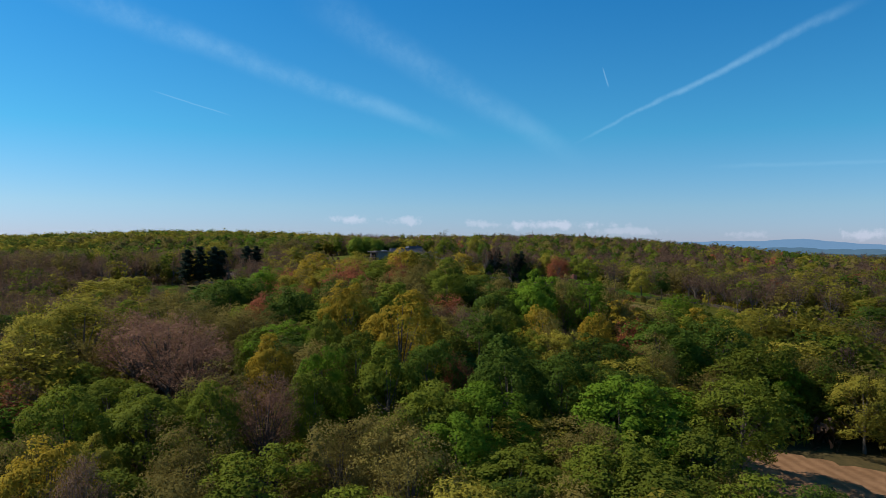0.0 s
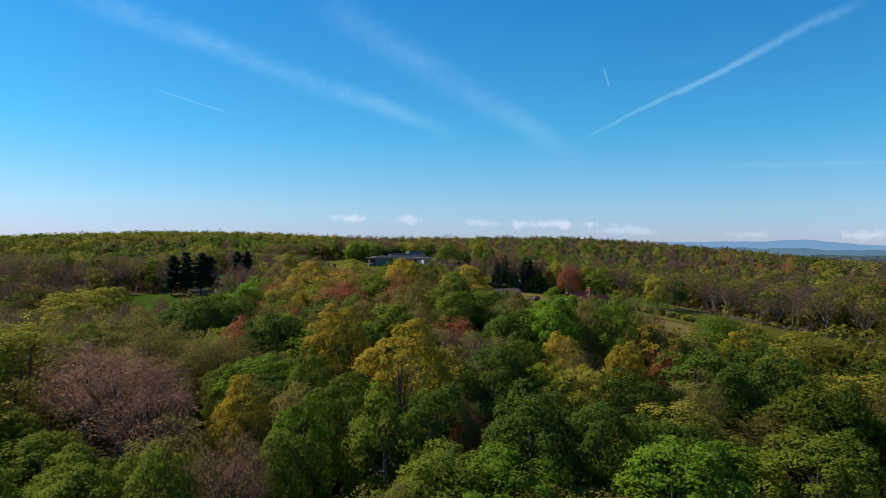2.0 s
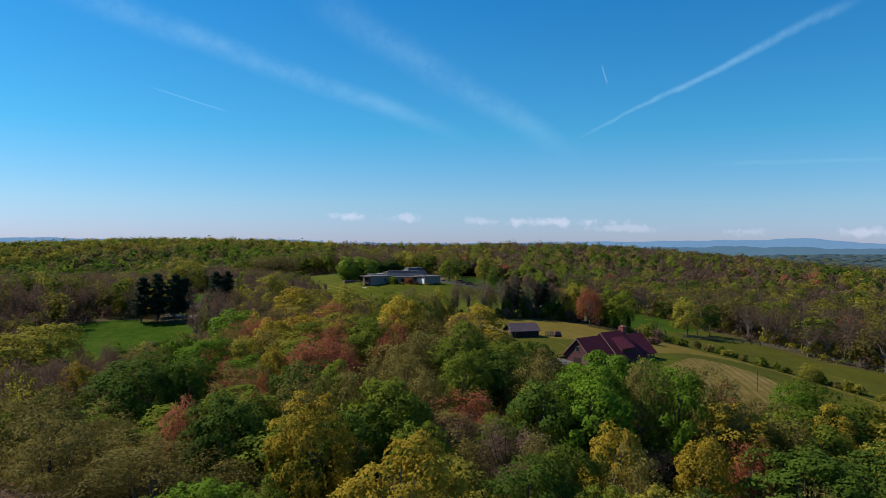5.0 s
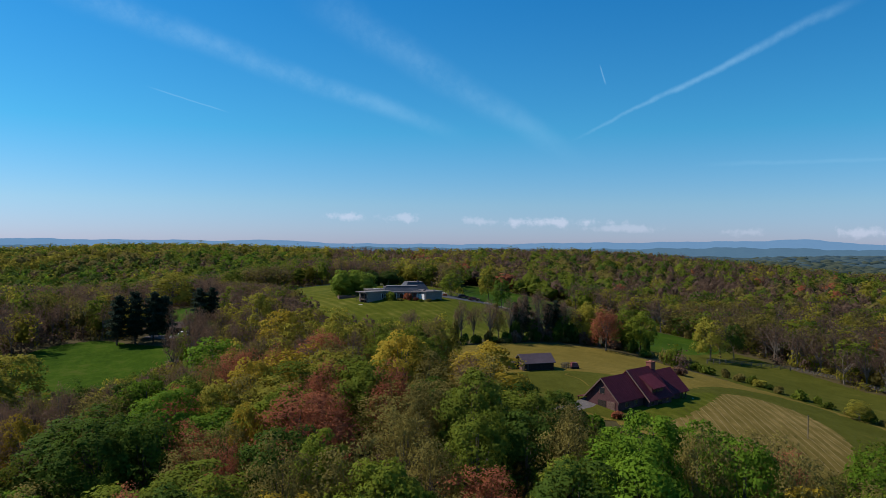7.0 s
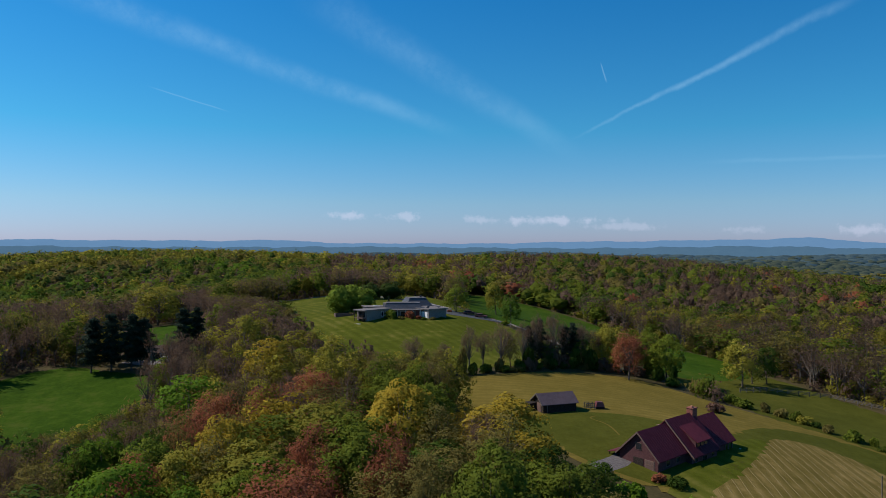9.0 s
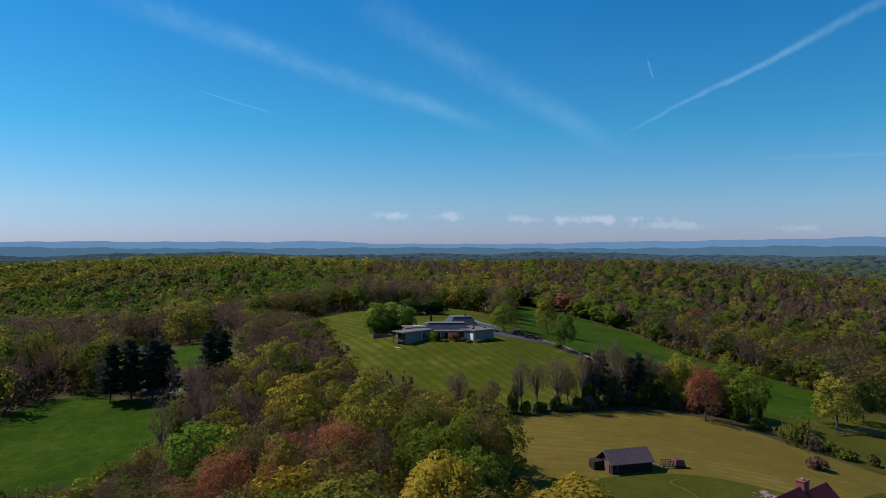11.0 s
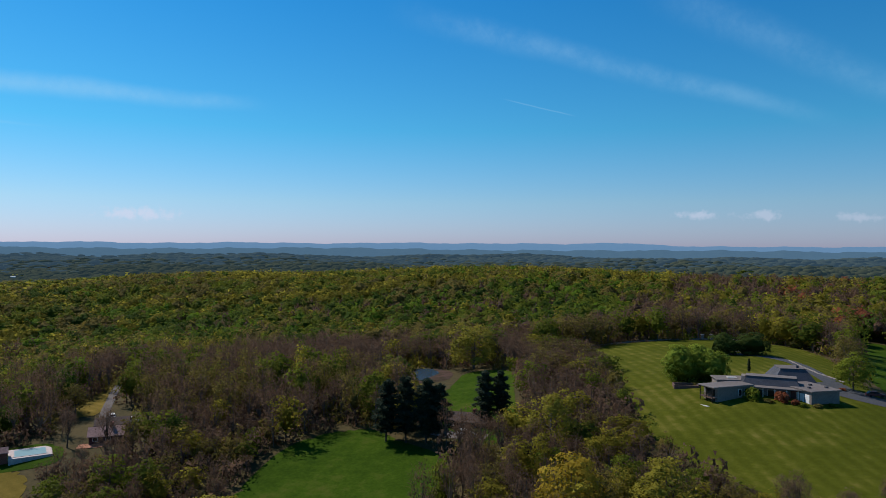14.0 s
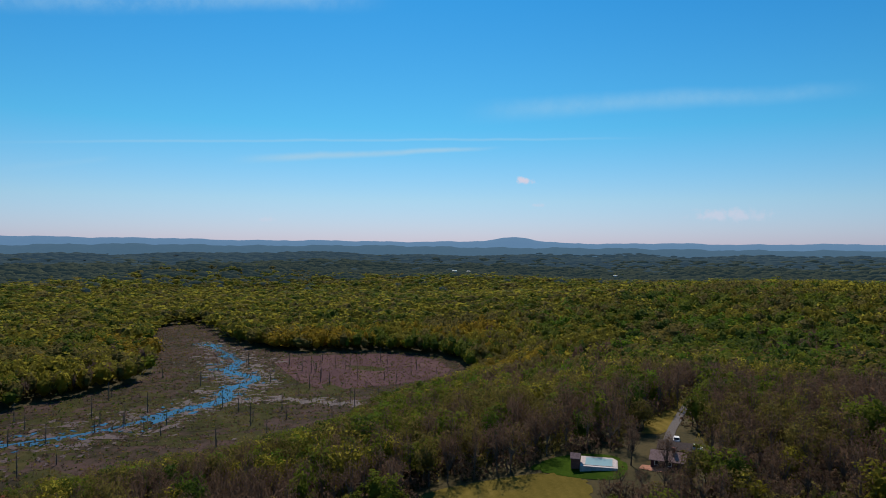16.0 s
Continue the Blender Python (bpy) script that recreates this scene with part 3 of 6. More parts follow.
def pine_crown(H, R, n, size):
    """Tiered, uneven boughs of a white pine, level or a little upswept, with gaps between the tiers."""
    tiers = 11
    j = rng.integers(0, tiers, n)
    pick = rng.integers(0, 6, n)
    tier = 0.20 + 0.79 * (j / (tiers - 1)) + 0.018 * np.sin(j * 7.7 + 2.3 * pick)
    arm = R * np.clip(1.06 - tier, 0.04, 1) ** 0.42 * (0.74 + 0.34 * np.sin(j * 5.3 + 2.1 * pick)) * np.where(j < 2, 0.7, 1)
    ang = pick * (2 * np.pi / 6) + j * 1.3 + rng.normal(0, 0.24, n)
    s = np.sqrt(rng.uniform(0.03, 1, n))
    rad = arm * s
    P = np.stack([np.cos(ang) * rad, np.sin(ang) * rad, H * tier + 0.05 * rad + 0.4 * np.sin(s * 3) + rng.normal(0, 0.2, n)], -1)
    way = np.stack([np.cos(ang), np.sin(ang), np.full(n, 0.25)], -1)
    N = unit(np.array([0, 0, 1.0]) + 0.6 * rng.normal(size=(n, 3)))
    return cards(P, N, size * 1.9, size * 0.7, way), rng.uniform(0, 1, n), N


def limb_set(H, R, ends, low=0.3, thick=0.24):
    lean = rng.normal(0, 0.25, 2)
    fork = np.array([lean[0], lean[1], H * low])
    parts = [tube([(0, 0, -0.6), (lean[0] * 0.4, lean[1] * 0.4, H * low * 0.5), fork, (lean[0] * 1.4, lean[1] * 1.4, H * 0.82)],
                  [thick * 1.25, thick, thick * 0.8, thick * 0.15], 6)]
    for end in ends:
        end = np.array(end)
        start = fork * [1, 1, rng.uniform(0.8, 1.5)]
        mid = start * 0.5 + end * 0.5 + [0, 0, -0.06 * H]
        mid[:2] = start[:2] * 0.62 + end[:2] * 0.38
        parts.append(tube([start, mid, end], [thick * 0.5, thick * 0.3, thick * 0.06], 4))
    return np.concatenate(parts)


PROTO_H, PROTO_R = 16.0, 5.0
LOOKS = {
    "green": "round", "bright": "round", "dark": "round", "yellow": "airy", "gold": "dense", "olive": "fine",
    "willow": "weeping", "clipped": "weeping", "red": "fine", "pink": "twiggy", "bare": "twiggy", "pine": "pine",
}
# low end of the crown, unevenness of its outline, tilt of the leaves, raggedness
CROWN = {"round": (0.05, 0.15, 0.50, 0.15), "airy": (0.02, 0.18, 0.58, 0.20), "dense": (0.02, 0.12, 0.44, 0.12), "weeping": (-0.22, 0.10, 0.44, 0.12), "fine": (0.04, 0.18, 0.6, 0.26)}


def crown_of(shape, n, per, size, even=0.55):
    """Leaf faces, their shades and ways, and the limbs' ends, of a crown of n clumps."""
    if shape in ("round", "airy", "dense", "weeping"):
        return *leafy_crown(PROTO_H, PROTO_R, n, per, size, *CROWN[shape], even), None
    if shape == "fine":
        one = leafy_crown(PROTO_H, PROTO_R, n, int(per * 0.62), size * 0.76, *CROWN[shape], even)
        *two, ends = twig_crown(PROTO_H, PROTO_R, n * per // 2, size, 0.10, 0.35, 34)
        return *[np.concatenate(pair) for pair in zip(one, two)], ends
    if shape == "twiggy":
        return twig_crown(PROTO_H, PROTO_R, int(n * per * 0.7), size, 0.16, 0.28, 48, 0.085)
    return *pine_crown(PROTO_H, PROTO_R, n * per * 2, size), None


def with_shaded_core(crown, tint, ways, low, fill, sides, rings):
    """The crown with its core added; the shade inside is painted as the darkest leaf colour."""
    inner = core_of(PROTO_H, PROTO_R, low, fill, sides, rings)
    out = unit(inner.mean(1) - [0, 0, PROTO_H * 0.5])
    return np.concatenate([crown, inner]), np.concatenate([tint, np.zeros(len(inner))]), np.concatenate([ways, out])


def single_tree(kind, n, per, size):
    """One tree as a thing: trunk with limbs, and crown. Built at the origin, then copied to its places."""
    shape = LOOKS[kind]
    crown, tint, ways, ends = crown_of(shape, n, per, size)
    root = new({"pine": "pine_tree"}.get(kind, "tree"))
    if ends is None:
        ends = unit(rng.normal(size=(9, 3)) + [0, 0, 0.4]) * [PROTO_R * 0.6, PROTO_R * 0.6, PROTO_H * 0.28] + [0, 0, PROTO_H * 0.62]
    wood = limb_set(PROTO_H, PROTO_R, [] if shape == "pine" else ends[:30], thick=0.30 if shape == "twiggy" else 0.24)
    if shape == "weeping":
        crown, tint, ways = with_shaded_core(crown, tint, ways, -0.1, 0.78, 9, 6)
    new("trunk", quads_mesh(kind + "_trunk", wood, BARK)).parent = root
    new("crown", quads_mesh(kind + "_crown", crown, LEAF_ONE[kind], tint, ways)).parent = root
    return root


LABELS = {
    "green": ("mid-green broadleaf tree in fresh spring leaf", "tree"),
    "bright": ("bright green maple-like tree in full leaf", "tree"),
    "dark": ("dark green broadleaf tree in dense leaf", "tree"),
    "yellow": ("yellow-green tree in young airy leaf", "tree"),
    "olive": ("olive-brown tree just leafing out, twigs showing", "tree"),
    "gold": ("golden flowering tree with a dense domed crown", "tree"),
    "red": ("small reddish tree with copper young leaves", "tree"),
    "pink": ("large bare tree with pinkish-brown buds", "tree"),
    "bare": ("bare brown tree with thin upright limbs", "tree"),
    "willow": ("pale green willow with a soft rounded crown", "tree"),
    "clipped": ("clipped round dark green tree on the lawn", "tree"),
    "pine": ("tall dark pine with tiered drooping boughs", "pine"),
}
PROTOS = {}


def plant(kind, x, y, high, wide, label=None, group="trees of the wood"):
    """Stands a tree of that kind on the ground at x, y."""
    far = 2 if y > 225 else 1 if y > 128 else 0
    made = PROTOS.setdefault((kind, far), [])
    variants = 2 if far == 2 or kind in ("pink", "gold", "red", "pine") else 4
    m = Matrix.Translation((x, y, at_ground(x, y))) @ Matrix.Rotation(rng.uniform(0, 6.28), 4, "Z") @ Matrix.Rotation(rng.normal(0, 0.05), 4, "X") @ Matrix.Diagonal((wide / PROTO_R * rng.uniform(0.85, 1.15), wide / PROTO_R * rng.uniform(0.85, 1.15), high / PROTO_H, 1))
    if len(made) < variants:
        root = single_tree(kind, *((80, 128, 0.36), (66, 92, 0.47), (46, 62, 0.64))[far])
        made.append(root)
        root.matrix_basis = m
        keep = root
    else:
        src = made[int(rng.integers(len(made)))]
        keep = copy_thing(src, Matrix.Identity(4))
        keep.matrix_basis = m
    tagged(keep, label or LABELS[kind][0], LABELS[kind][1], group)
    return keep


# trees that stand out: x, y, height, crown radius
GOLD = [
    (51.5, 155, 12.5, 4.4), (27, 134, 15, 3.6),
    (-7.5, 113.6, 20, 6.2), (-20.1, 127.7, 18, 5), (-54.4, 252.9, 16, 5.8), (-26.3, 102.1, 15, 4.1), (-16.9, 194.4, 17, 5.6), (-41, 187.8, 16, 4.2),
    (15.8, 134.7, 15, 4.6), (-73.9, 173.7, 13, 3.6), (-34.4, 163.7, 14, 2.8), (-17.4, 200.5, 13, 6.3), (34.1, 146.2, 14, 4.7),
]
PINK = [
    (-43, 105.4, 18, 9.6), (-51, 111, 17, 7.6), (-36.5, 99.5, 16, 6.6), (-22.5, 84.4, 16, 4.8),
]
OLIVE = [
    (32.5, 160, 14.8, 4.2), (42.5, 159, 11.5, 4.2), (32.2, 147.7, 17.8, 4.6), (41, 147, 14, 4.4), (22.5, 150, 18.0, 4.4),
    (-11.4, 75.5, 14, 5.2), (-26.2, 71.4, 14, 5), (-41.5, 67.6, 14, 4.6), (-26.4, 105.5, 13, 4.3), (34.6, 123, 14, 4.6), (16.8, 128.7, 14, 3.5),
    (-17.6, 145, 15, 4.7), (-24.3, 143.8, 15, 4.8), (8.3, 157.8, 14, 4), (-12.3, 158.5, 14, 4.4), (-34.6, 221, 12, 5.6),
]
GREEN = [
    (-48, 97, 10, 4.6), (-40.5, 91, 11, 4.6), (-55, 101, 11, 4.4), (-33, 92, 11, 4.0),
    (-8.3, 97.2, 16, 4.9), (-13.9, 103.2, 16, 4.2), (-20.2, 111.5, 16, 3.5), (9.9, 125.4, 16, 4.8), (19.6, 101.9, 15, 4.5), (-44, 79.4, 15, 4.6),
    (-27.7, 82.4, 15, 3.9), (44.6, 148.9, 14.5, 6.6), (41.5, 102.9, 15, 6.6), (-12.5, 141.1, 16, 4.6), (-4.3, 168, 17, 5.4),
    (-32.5, 113, 13, 2.8), (-12, 140, 15, 4.1), (-52.8, 185.9, 14, 4.6), (-21.3, 180, 15, 5), (6.5, 174.5, 12, 5.1), (-2.8, 158.2, 15, 4.4),
    (-13.1, 199.3, 15, 4.8), (-13.3, 209.3, 12, 5), (-21.7, 222.9, 12, 4.8), 
]
BRIGHT = [
    (23.2, 92.2, 16, 7), (0.9, 81.1, 13, 4.9), (20.5, 160.5, 15.0, 5.0), (26, 160, 14.9, 4.6), (27.6, 149.5, 18.4, 5.0), (16.5, 150.5, 17.5, 4.8), (14.9, 145, 17, 5.4), (-17.5, 96.1, 15, 3.2), (-64, 230.4, 15, 6.7),
    (-49.2, 170.6, 15, 5.9), (14.2, 158.1, 13, 5.1), (-12.3, 109.9, 13, 4.4),
]
DARK = [
    (10.5, 178.5, 10.5, 4.2), (4.0, 186, 9.5, 4.4), (15.0, 166, 9.5, 3.6),
    (16.1, 99.3, 17, 5), (8.6, 98.8, 18, 5.9), (-31.3, 133.7, 15, 4.7), (49.5, 135.7, 15.5, 6.6), (-57.3, 164.6, 14, 7.6), (-52.6, 157.2, 15, 5.4),
    (-32.9, 134.5, 14, 4.3), (4.4, 121.2, 16, 5.3), (-3.3, 104.8, 16, 4.2), (24, 121.7, 14, 5.9), (38.9, 133.5, 15, 6.9),
]
YELLOW = [
    (-107.9, 222.6, 15, 8.4), (-67, 122.5, 17, 8.8), (64.9, 139.7, 13, 6.2), (66.6, 117.1, 13, 5.6), (-35.3, 71.9, 12, 3.1), (-108.1, 208.2, 15, 9.9),
    (57, 148, 13, 5.4), (-67.5, 110.4, 16, 6.3), (-39.6, 257.4, 13, 4.9), (-71.7, 287.2, 15, 6.4),
    (-136.2, 373.7, 17, 10),
]
RED = [
    (37.6, 161.5, 11.5, 3.4), (34, 139, 13, 3.0),
    (-39.7, 136.8, 14, 4), (0.8, 104.9, 13, 2.7), (-36.4, 224.1, 14, 5.8), (-53.2, 202.9, 13, 3.7), (-26.1, 172.6, 13, 4.1), (-1.9, 149.4, 11, 4.6),
    (-33.6, 152.4, 12, 2.5), (-49, 233, 11, 4.8), (36.1, 277.2, 13, 4.2), (-52.9, 214.3, 14, 5.3), (-27.6, 181.8, 14, 4.6),
]

PLACED = []
for kind, rows in (("gold", GOLD), ("pink", PINK), ("olive", OLIVE), ("green", GREEN), ("bright", BRIGHT), ("dark", DARK), ("yellow", YELLOW), ("red", RED)):
    for x, y, high, wide in rows:
        plant(kind, x, y, high, wide)
        PLACED.append((x, y, wide))

# the row of trees between the hayfield and the lawn
HEDGEROW = [("bare", -6.5, 268, 13, 2.0), ("bare", 1.5, 272, 14, 4.2), ("pine", 9.5, 277, 11, 2.4), ("pine", 12, 279, 12, 2.6), ("bare", 7.5, 275, 13, 2.2),
            ("bare", 17, 283, 14, 2.6), ("pine", 20, 285, 10, 2.6), ("pine", 22.5, 286, 11, 2.4), ("bare", 26, 288, 12, 2.2), ("yellow", 31, 290, 13, 3.6), ("yellow", 35, 289, 14, 4.2),
            ("green", 43, 288, 14, 4.6), ("olive", 46, 291, 12, 3.4), ("bare", -12, 265, 10, 2.2), ("bare", -20, 264, 11, 2.6), ("olive", -15, 262, 8, 3.2), ("bare", 14.5, 282, 10, 1.6),
            ("bare", -3, 270, 12, 2.2), ("olive", 4.5, 274, 9, 2.4), ("bare", 11, 278, 14, 2.4), ("bare", 19, 284, 13, 2.4), ("dark", 15, 281, 8, 2.4), ("bare", 24, 287, 14, 2.6), ("dark", 24.5, 286, 8, 2.4), ("bare", 29, 289, 12, 2.6),
            ("olive", 38, 290, 12, 3.4), ("red", 39.5, 287, 12, 3.4), ("green", 48, 284, 13, 4.0)]
for kind, x, y, high, wide in HEDGEROW:
    plant(kind, x, y, high * rng.uniform(0.85, 1.1), wide * (1.35 if kind == "bare" else 1.1), group="hedgerow trees")
    PLACED.append((x, y, wide))

# trees round the houses
YARD_TREES = [("willow", -55, 345, 11.5, 5.2, None), ("willow", -46.5, 347, 9.0, 4.6, None), ("willow", -50.5, 349, 11.0, 4.8, None),
              ("clipped", -51, 398, 8.0, 5.4, None), ("clipped", -42.5, 402, 8.0, 5.4, None),
              ("olive", -13, 368, 14, 4.8, None), ("green", -12, 357, 10, 4.4, None), ("yellow", 4, 378, 14, 4.2, None), ("dark", 8, 339, 12, 3.6, None),
              ("pine", -116.5, 287, 15, 5.0, None), ("pine", -111, 288, 16, 5.0, None), ("pine", -105.5, 289, 15.5, 4.8, None), ("pine", -102, 290.5, 14, 4.2, None), ("pine", -96, 304, 13.5, 4.2, None),
              ("pine", -92.5, 306, 13, 4.0, None), ("pine", -38.3, 359.5, 4.2, 0.8, "slim dark clipped conifer on the lawn behind the house"), ("red", -120, 299, 5, 2.6, None), ("yellow", 72, 293, 13, 4.8, None), ("yellow", 84, 230, 4.5, 2.6, None), ("dark", -146, 338, 10, 3.8, None),
              ("bare", -172, 246, 12, 3.4, None), ("bare", -184, 243.5, 10, 2.6, None), ("bare", 78, 301, 12, 3.4, None), ("dark", 83, 303, 11, 3.6, None)]
for kind, x, y, high, wide, label in YARD_TREES:
    plant(kind, x, y, high, wide, label, "yard trees")
    PLACED.append((x, y, wide))

# what no tree may stand on: x, y, radius
KEEP_OFF = [(30, 208, 15), (10, 229, 9), (-30, 332, 22), (-103, 306, 9), (-187, 236, 9), (-180, 252, 9), (-205, 268, 6), (-193, 258, 6), (-220, 282, 5), (-236, 296, 5), (-245, 304, 4),
            (-150, 358, 14), (-104, 296, 7), (-112, 282, 8), (19, 196, 8), (-200, 258, 6), (-215, 272, 6), (-136, 340, 9), (-128, 328, 8), (-120, 316, 8), (8, 205, 13), (0, 216, 7), (20, 190, 6), (14, 188, 7), (25, 183, 5), (38, 182, 14), (30, 175, 8), (42, 173, 9), (52, 180, 9), (25, 174, 6),
            (2, 356, 9), (52, 281, 9), (60, 290, 7), (-10, 266, 6), (0, 270, 6), (12, 278, 6), (24, 287, 6), (36, 287, 6), (-192, 268, 5), (-228, 290, 4), (-178, 246, 8), (-186, 254, 8), (-179, 233, 5), (16, 176, 7), (8, 188, 6)]
placed = np.array(PLACED)


def allowed(x, y, wide):
    ok = np.ones(len(x), bool)
    for poly in OPEN + [HEDGE_GAP]:
        near = inside(poly, x, y)
        ok &= ~near
        d, _, _ = edge_distance(poly, x, y)
        ok &= d > 1.6
    for cx, cy, r in KEEP_OFF:
        ok &= np.hypot(x - cx, y - cy) > r + 1.5
    gap = np.hypot(x[:, None] - placed[None, :, 0], y[:, None] - placed[None, :, 1]) - 0.72 * placed[None, :, 2] - 0.40 * wide[:, None]
    return ok & (gap.min(1) > 0)


def mixture(x, y):
    """The shares of the kinds of tree at a place."""
    r = math.hypot(x + 20, y - 200)
    if x < -490 and 95 < y < 300:
        return {"gold": 0.26, "olive": 0.44, "yellow": 0.18, "green": 0.12}
    if x < -400 and y < 330:
        return {"gold": 0.08, "olive": 0.34, "yellow": 0.26, "green": 0.20, "bare": 0.06, "dark": 0.06}
    if r > 430 and x < -120:
        return {"yellow": 0.48, "green": 0.26, "olive": 0.18, "bright": 0.03, "dark": 0.05}
    if r > 280 and x < -120 and y > 330:
        return {"green": 0.36, "dark": 0.24, "olive": 0.16, "bright": 0.06, "yellow": 0.08, "bare": 0.10}
    if x < -230 and y < 330:
        return {"olive": 0.28, "green": 0.16, "yellow": 0.16, "bare": 0.32, "dark": 0.06, "bright": 0.02}
    if x < -140 and y > 180:
        return {"bare": 0.70, "olive": 0.17, "yellow": 0.03, "green": 0.09, "dark": 0.01}
    if x < -88 and y > 180:
        return {"bare": 0.78, "olive": 0.12, "yellow": 0.04, "green": 0.05, "dark": 0.01}
    if x < -45 and y > 215:
        return {"bare": 0.62, "olive": 0.12, "yellow": 0.14, "green": 0.10, "dark": 0.02}
    if x < -5 and y > 215:
        return {"bare": 0.40, "olive": 0.26, "yellow": 0.24, "green": 0.08, "red": 0.02}
    if y > 430 and x > 10:
        return {"bare": 0.58, "green": 0.14, "olive": 0.16, "yellow": 0.05, "dark": 0.06, "red": 0.01}
    if y > 430:
        return {"bare": 0.26, "green": 0.34, "olive": 0.16, "yellow": 0.08, "dark": 0.16}
    if x > 55 and y > 150:
        return {"bare": 0.60, "yellow": 0.13, "olive": 0.18, "green": 0.06, "red": 0.01, "dark": 0.02}
    if y > 138 and -66 < x < 8:
        return {"olive": 0.40, "green": 0.20, "red": 0.03, "gold": 0.04, "bare": 0.13, "dark": 0.07, "bright": 0.06, "yellow": 0.07}
    if x < -62:
        return {"bare": 0.50, "olive": 0.22, "green": 0.12, "yellow": 0.10, "dark": 0.05, "red": 0.01}
    return {"green": 0.25, "olive": 0.30, "dark": 0.14, "bright": 0.11, "yellow": 0.06, "red": 0.05, "gold": 0.02, "bare": 0.07}


def patchy(shares, x, y):
    """Like trees stand together: the shares drift from place to place."""
    out = {}
    for k, kind in enumerate(shares):
        out[kind] = shares[kind] * math.exp((2.4 if x > -400 else 5.0) * noise.noise((x / 55 + 17.3 * k, y / 55 - 9.1 * k, 3.7 * k)))
    return out


def scatter(x0, x1, y0, y1, step):
    xs, ys = np.meshgrid(np.arange(x0, x1, step), np.arange(y0, y1, step * 0.87))
    xs = xs + (np.arange(xs.shape[0])[:, None] % 2) * step / 2
    x = (xs + rng.uniform(-0.36, 0.36, xs.shape) * step).ravel()
    y = (ys + rng.uniform(-0.36, 0.36, ys.shape) * step).ravel()
    return x, y


def from_stretch(x, y):
    """Distance from the flown stretch of woods, a line across the plan."""
    a, b = np.array([2.0, 20.0]), np.array([-18.0, 150.0])
    d = b - a
    s = np.clip(((x - a[0]) * d[0] + (y - a[1]) * d[1]) / (d @ d), 0, 1)
    return np.hypot(x - a[0] - s * d[0], y - a[1] - s * d[1])


def thin_wood(x, y):
    """Where the wood is young and bare: slim trees, close together."""
    return ((x < -42) & (y > 185) & (y < 345)) | ((x < -66) & (y < 345) & (x > -420)) | ((x < -4) & (y > 225) & (y < 300))


def height_cap(x, y):
    """Trees stay low towards the sunny edges of the open land."""
    cap = np.full(x.shape, 16.5)
    for poly, way in ((WHITE_LAWN, 1), (WEST_MEADOW, 1), (MARSH_AREA, 0), (TAN_FIELD, 0)):
        d, ex, ey = edge_distance(poly, x, y)
        low = (ey > y + 0.5) if way else (x > ex + 0.5)
        cap = np.where(low, np.minimum(cap, 5.0 + 0.25 * d), cap)
    return cap


x, y = scatter(-560, 330, -10, 760, 5.4)
some = thin_wood(x, y) | (rng.uniform(size=len(x)) < 0.67)
x, y = x[some], y[some]
seen = (x < 0.70 * y + 15) & ((y > 50) | (x < -250)) & ((x > -0.74 * y - 12) | (y > 138 + 0.33 * (x + 23)))
x, y = x[seen], y[seen]
wide = rng.uniform(3.6, 6.6, len(x)) * np.where(thin_wood(x, y), 0.66, 1.0)
keep = allowed(x, y, wide)
x, y, wide = x[keep], y[keep], wide[keep]
dist = from_stretch(x, y)
cap = height_cap(x, y)
order = np.argsort(np.where((y > 60) & (y < 215) & (np.abs(x) < 75), dist, dist + 400))
SINGLES = set(order[:170].tolist())
pools = {"close": {}, "near": {}, "middle": {}, "far": {}}
for i in range(len(x)):
    if y[i] < 190 and abs(x[i]) < 66 and rng.uniform() < 0.24:
        continue
    shares = patchy(mixture(x[i], y[i]), x[i], y[i])
    kind = list(shares)[int(rng.choice(len(shares), p=np.array(list(shares.values())) / sum(shares.values())))]
    high = min(cap[i] * rng.uniform(0.8, 1.0), rng.uniform(9.0, 15.5) * (1.0 if kind != "bare" else 1.08))
    w = min(1.0, 0.45 + high / 18) * 1.12 * wide[i] * (0.8 if kind == "bare" else 1.0) * (1.0 if dist[i] < 310 else 0.94)
    if i in SINGLES:
        plant(kind, x[i], y[i], high, 0.9 * w)
    else:
        zone = "close" if dist[i] < 85 else "near" if dist[i] < 150 else "middle" if dist[i] < 310 else "far"
        pools[zone].setdefault(kind, []).append((x[i], y[i], high, w))

# clumps in a crown, leaf faces in a clump, their size
DETAIL = {"close": (40, 58, 0.58), "near": (30, 32, 0.86), "middle": (20, 22, 1.16), "far": (13, 5, 1.85), "distant": (9, 4, 2.6)}
WOOD_NAMES = {"close": "woodland", "near": "woodland", "middle": "woodland", "far": "hillside_woodland"}


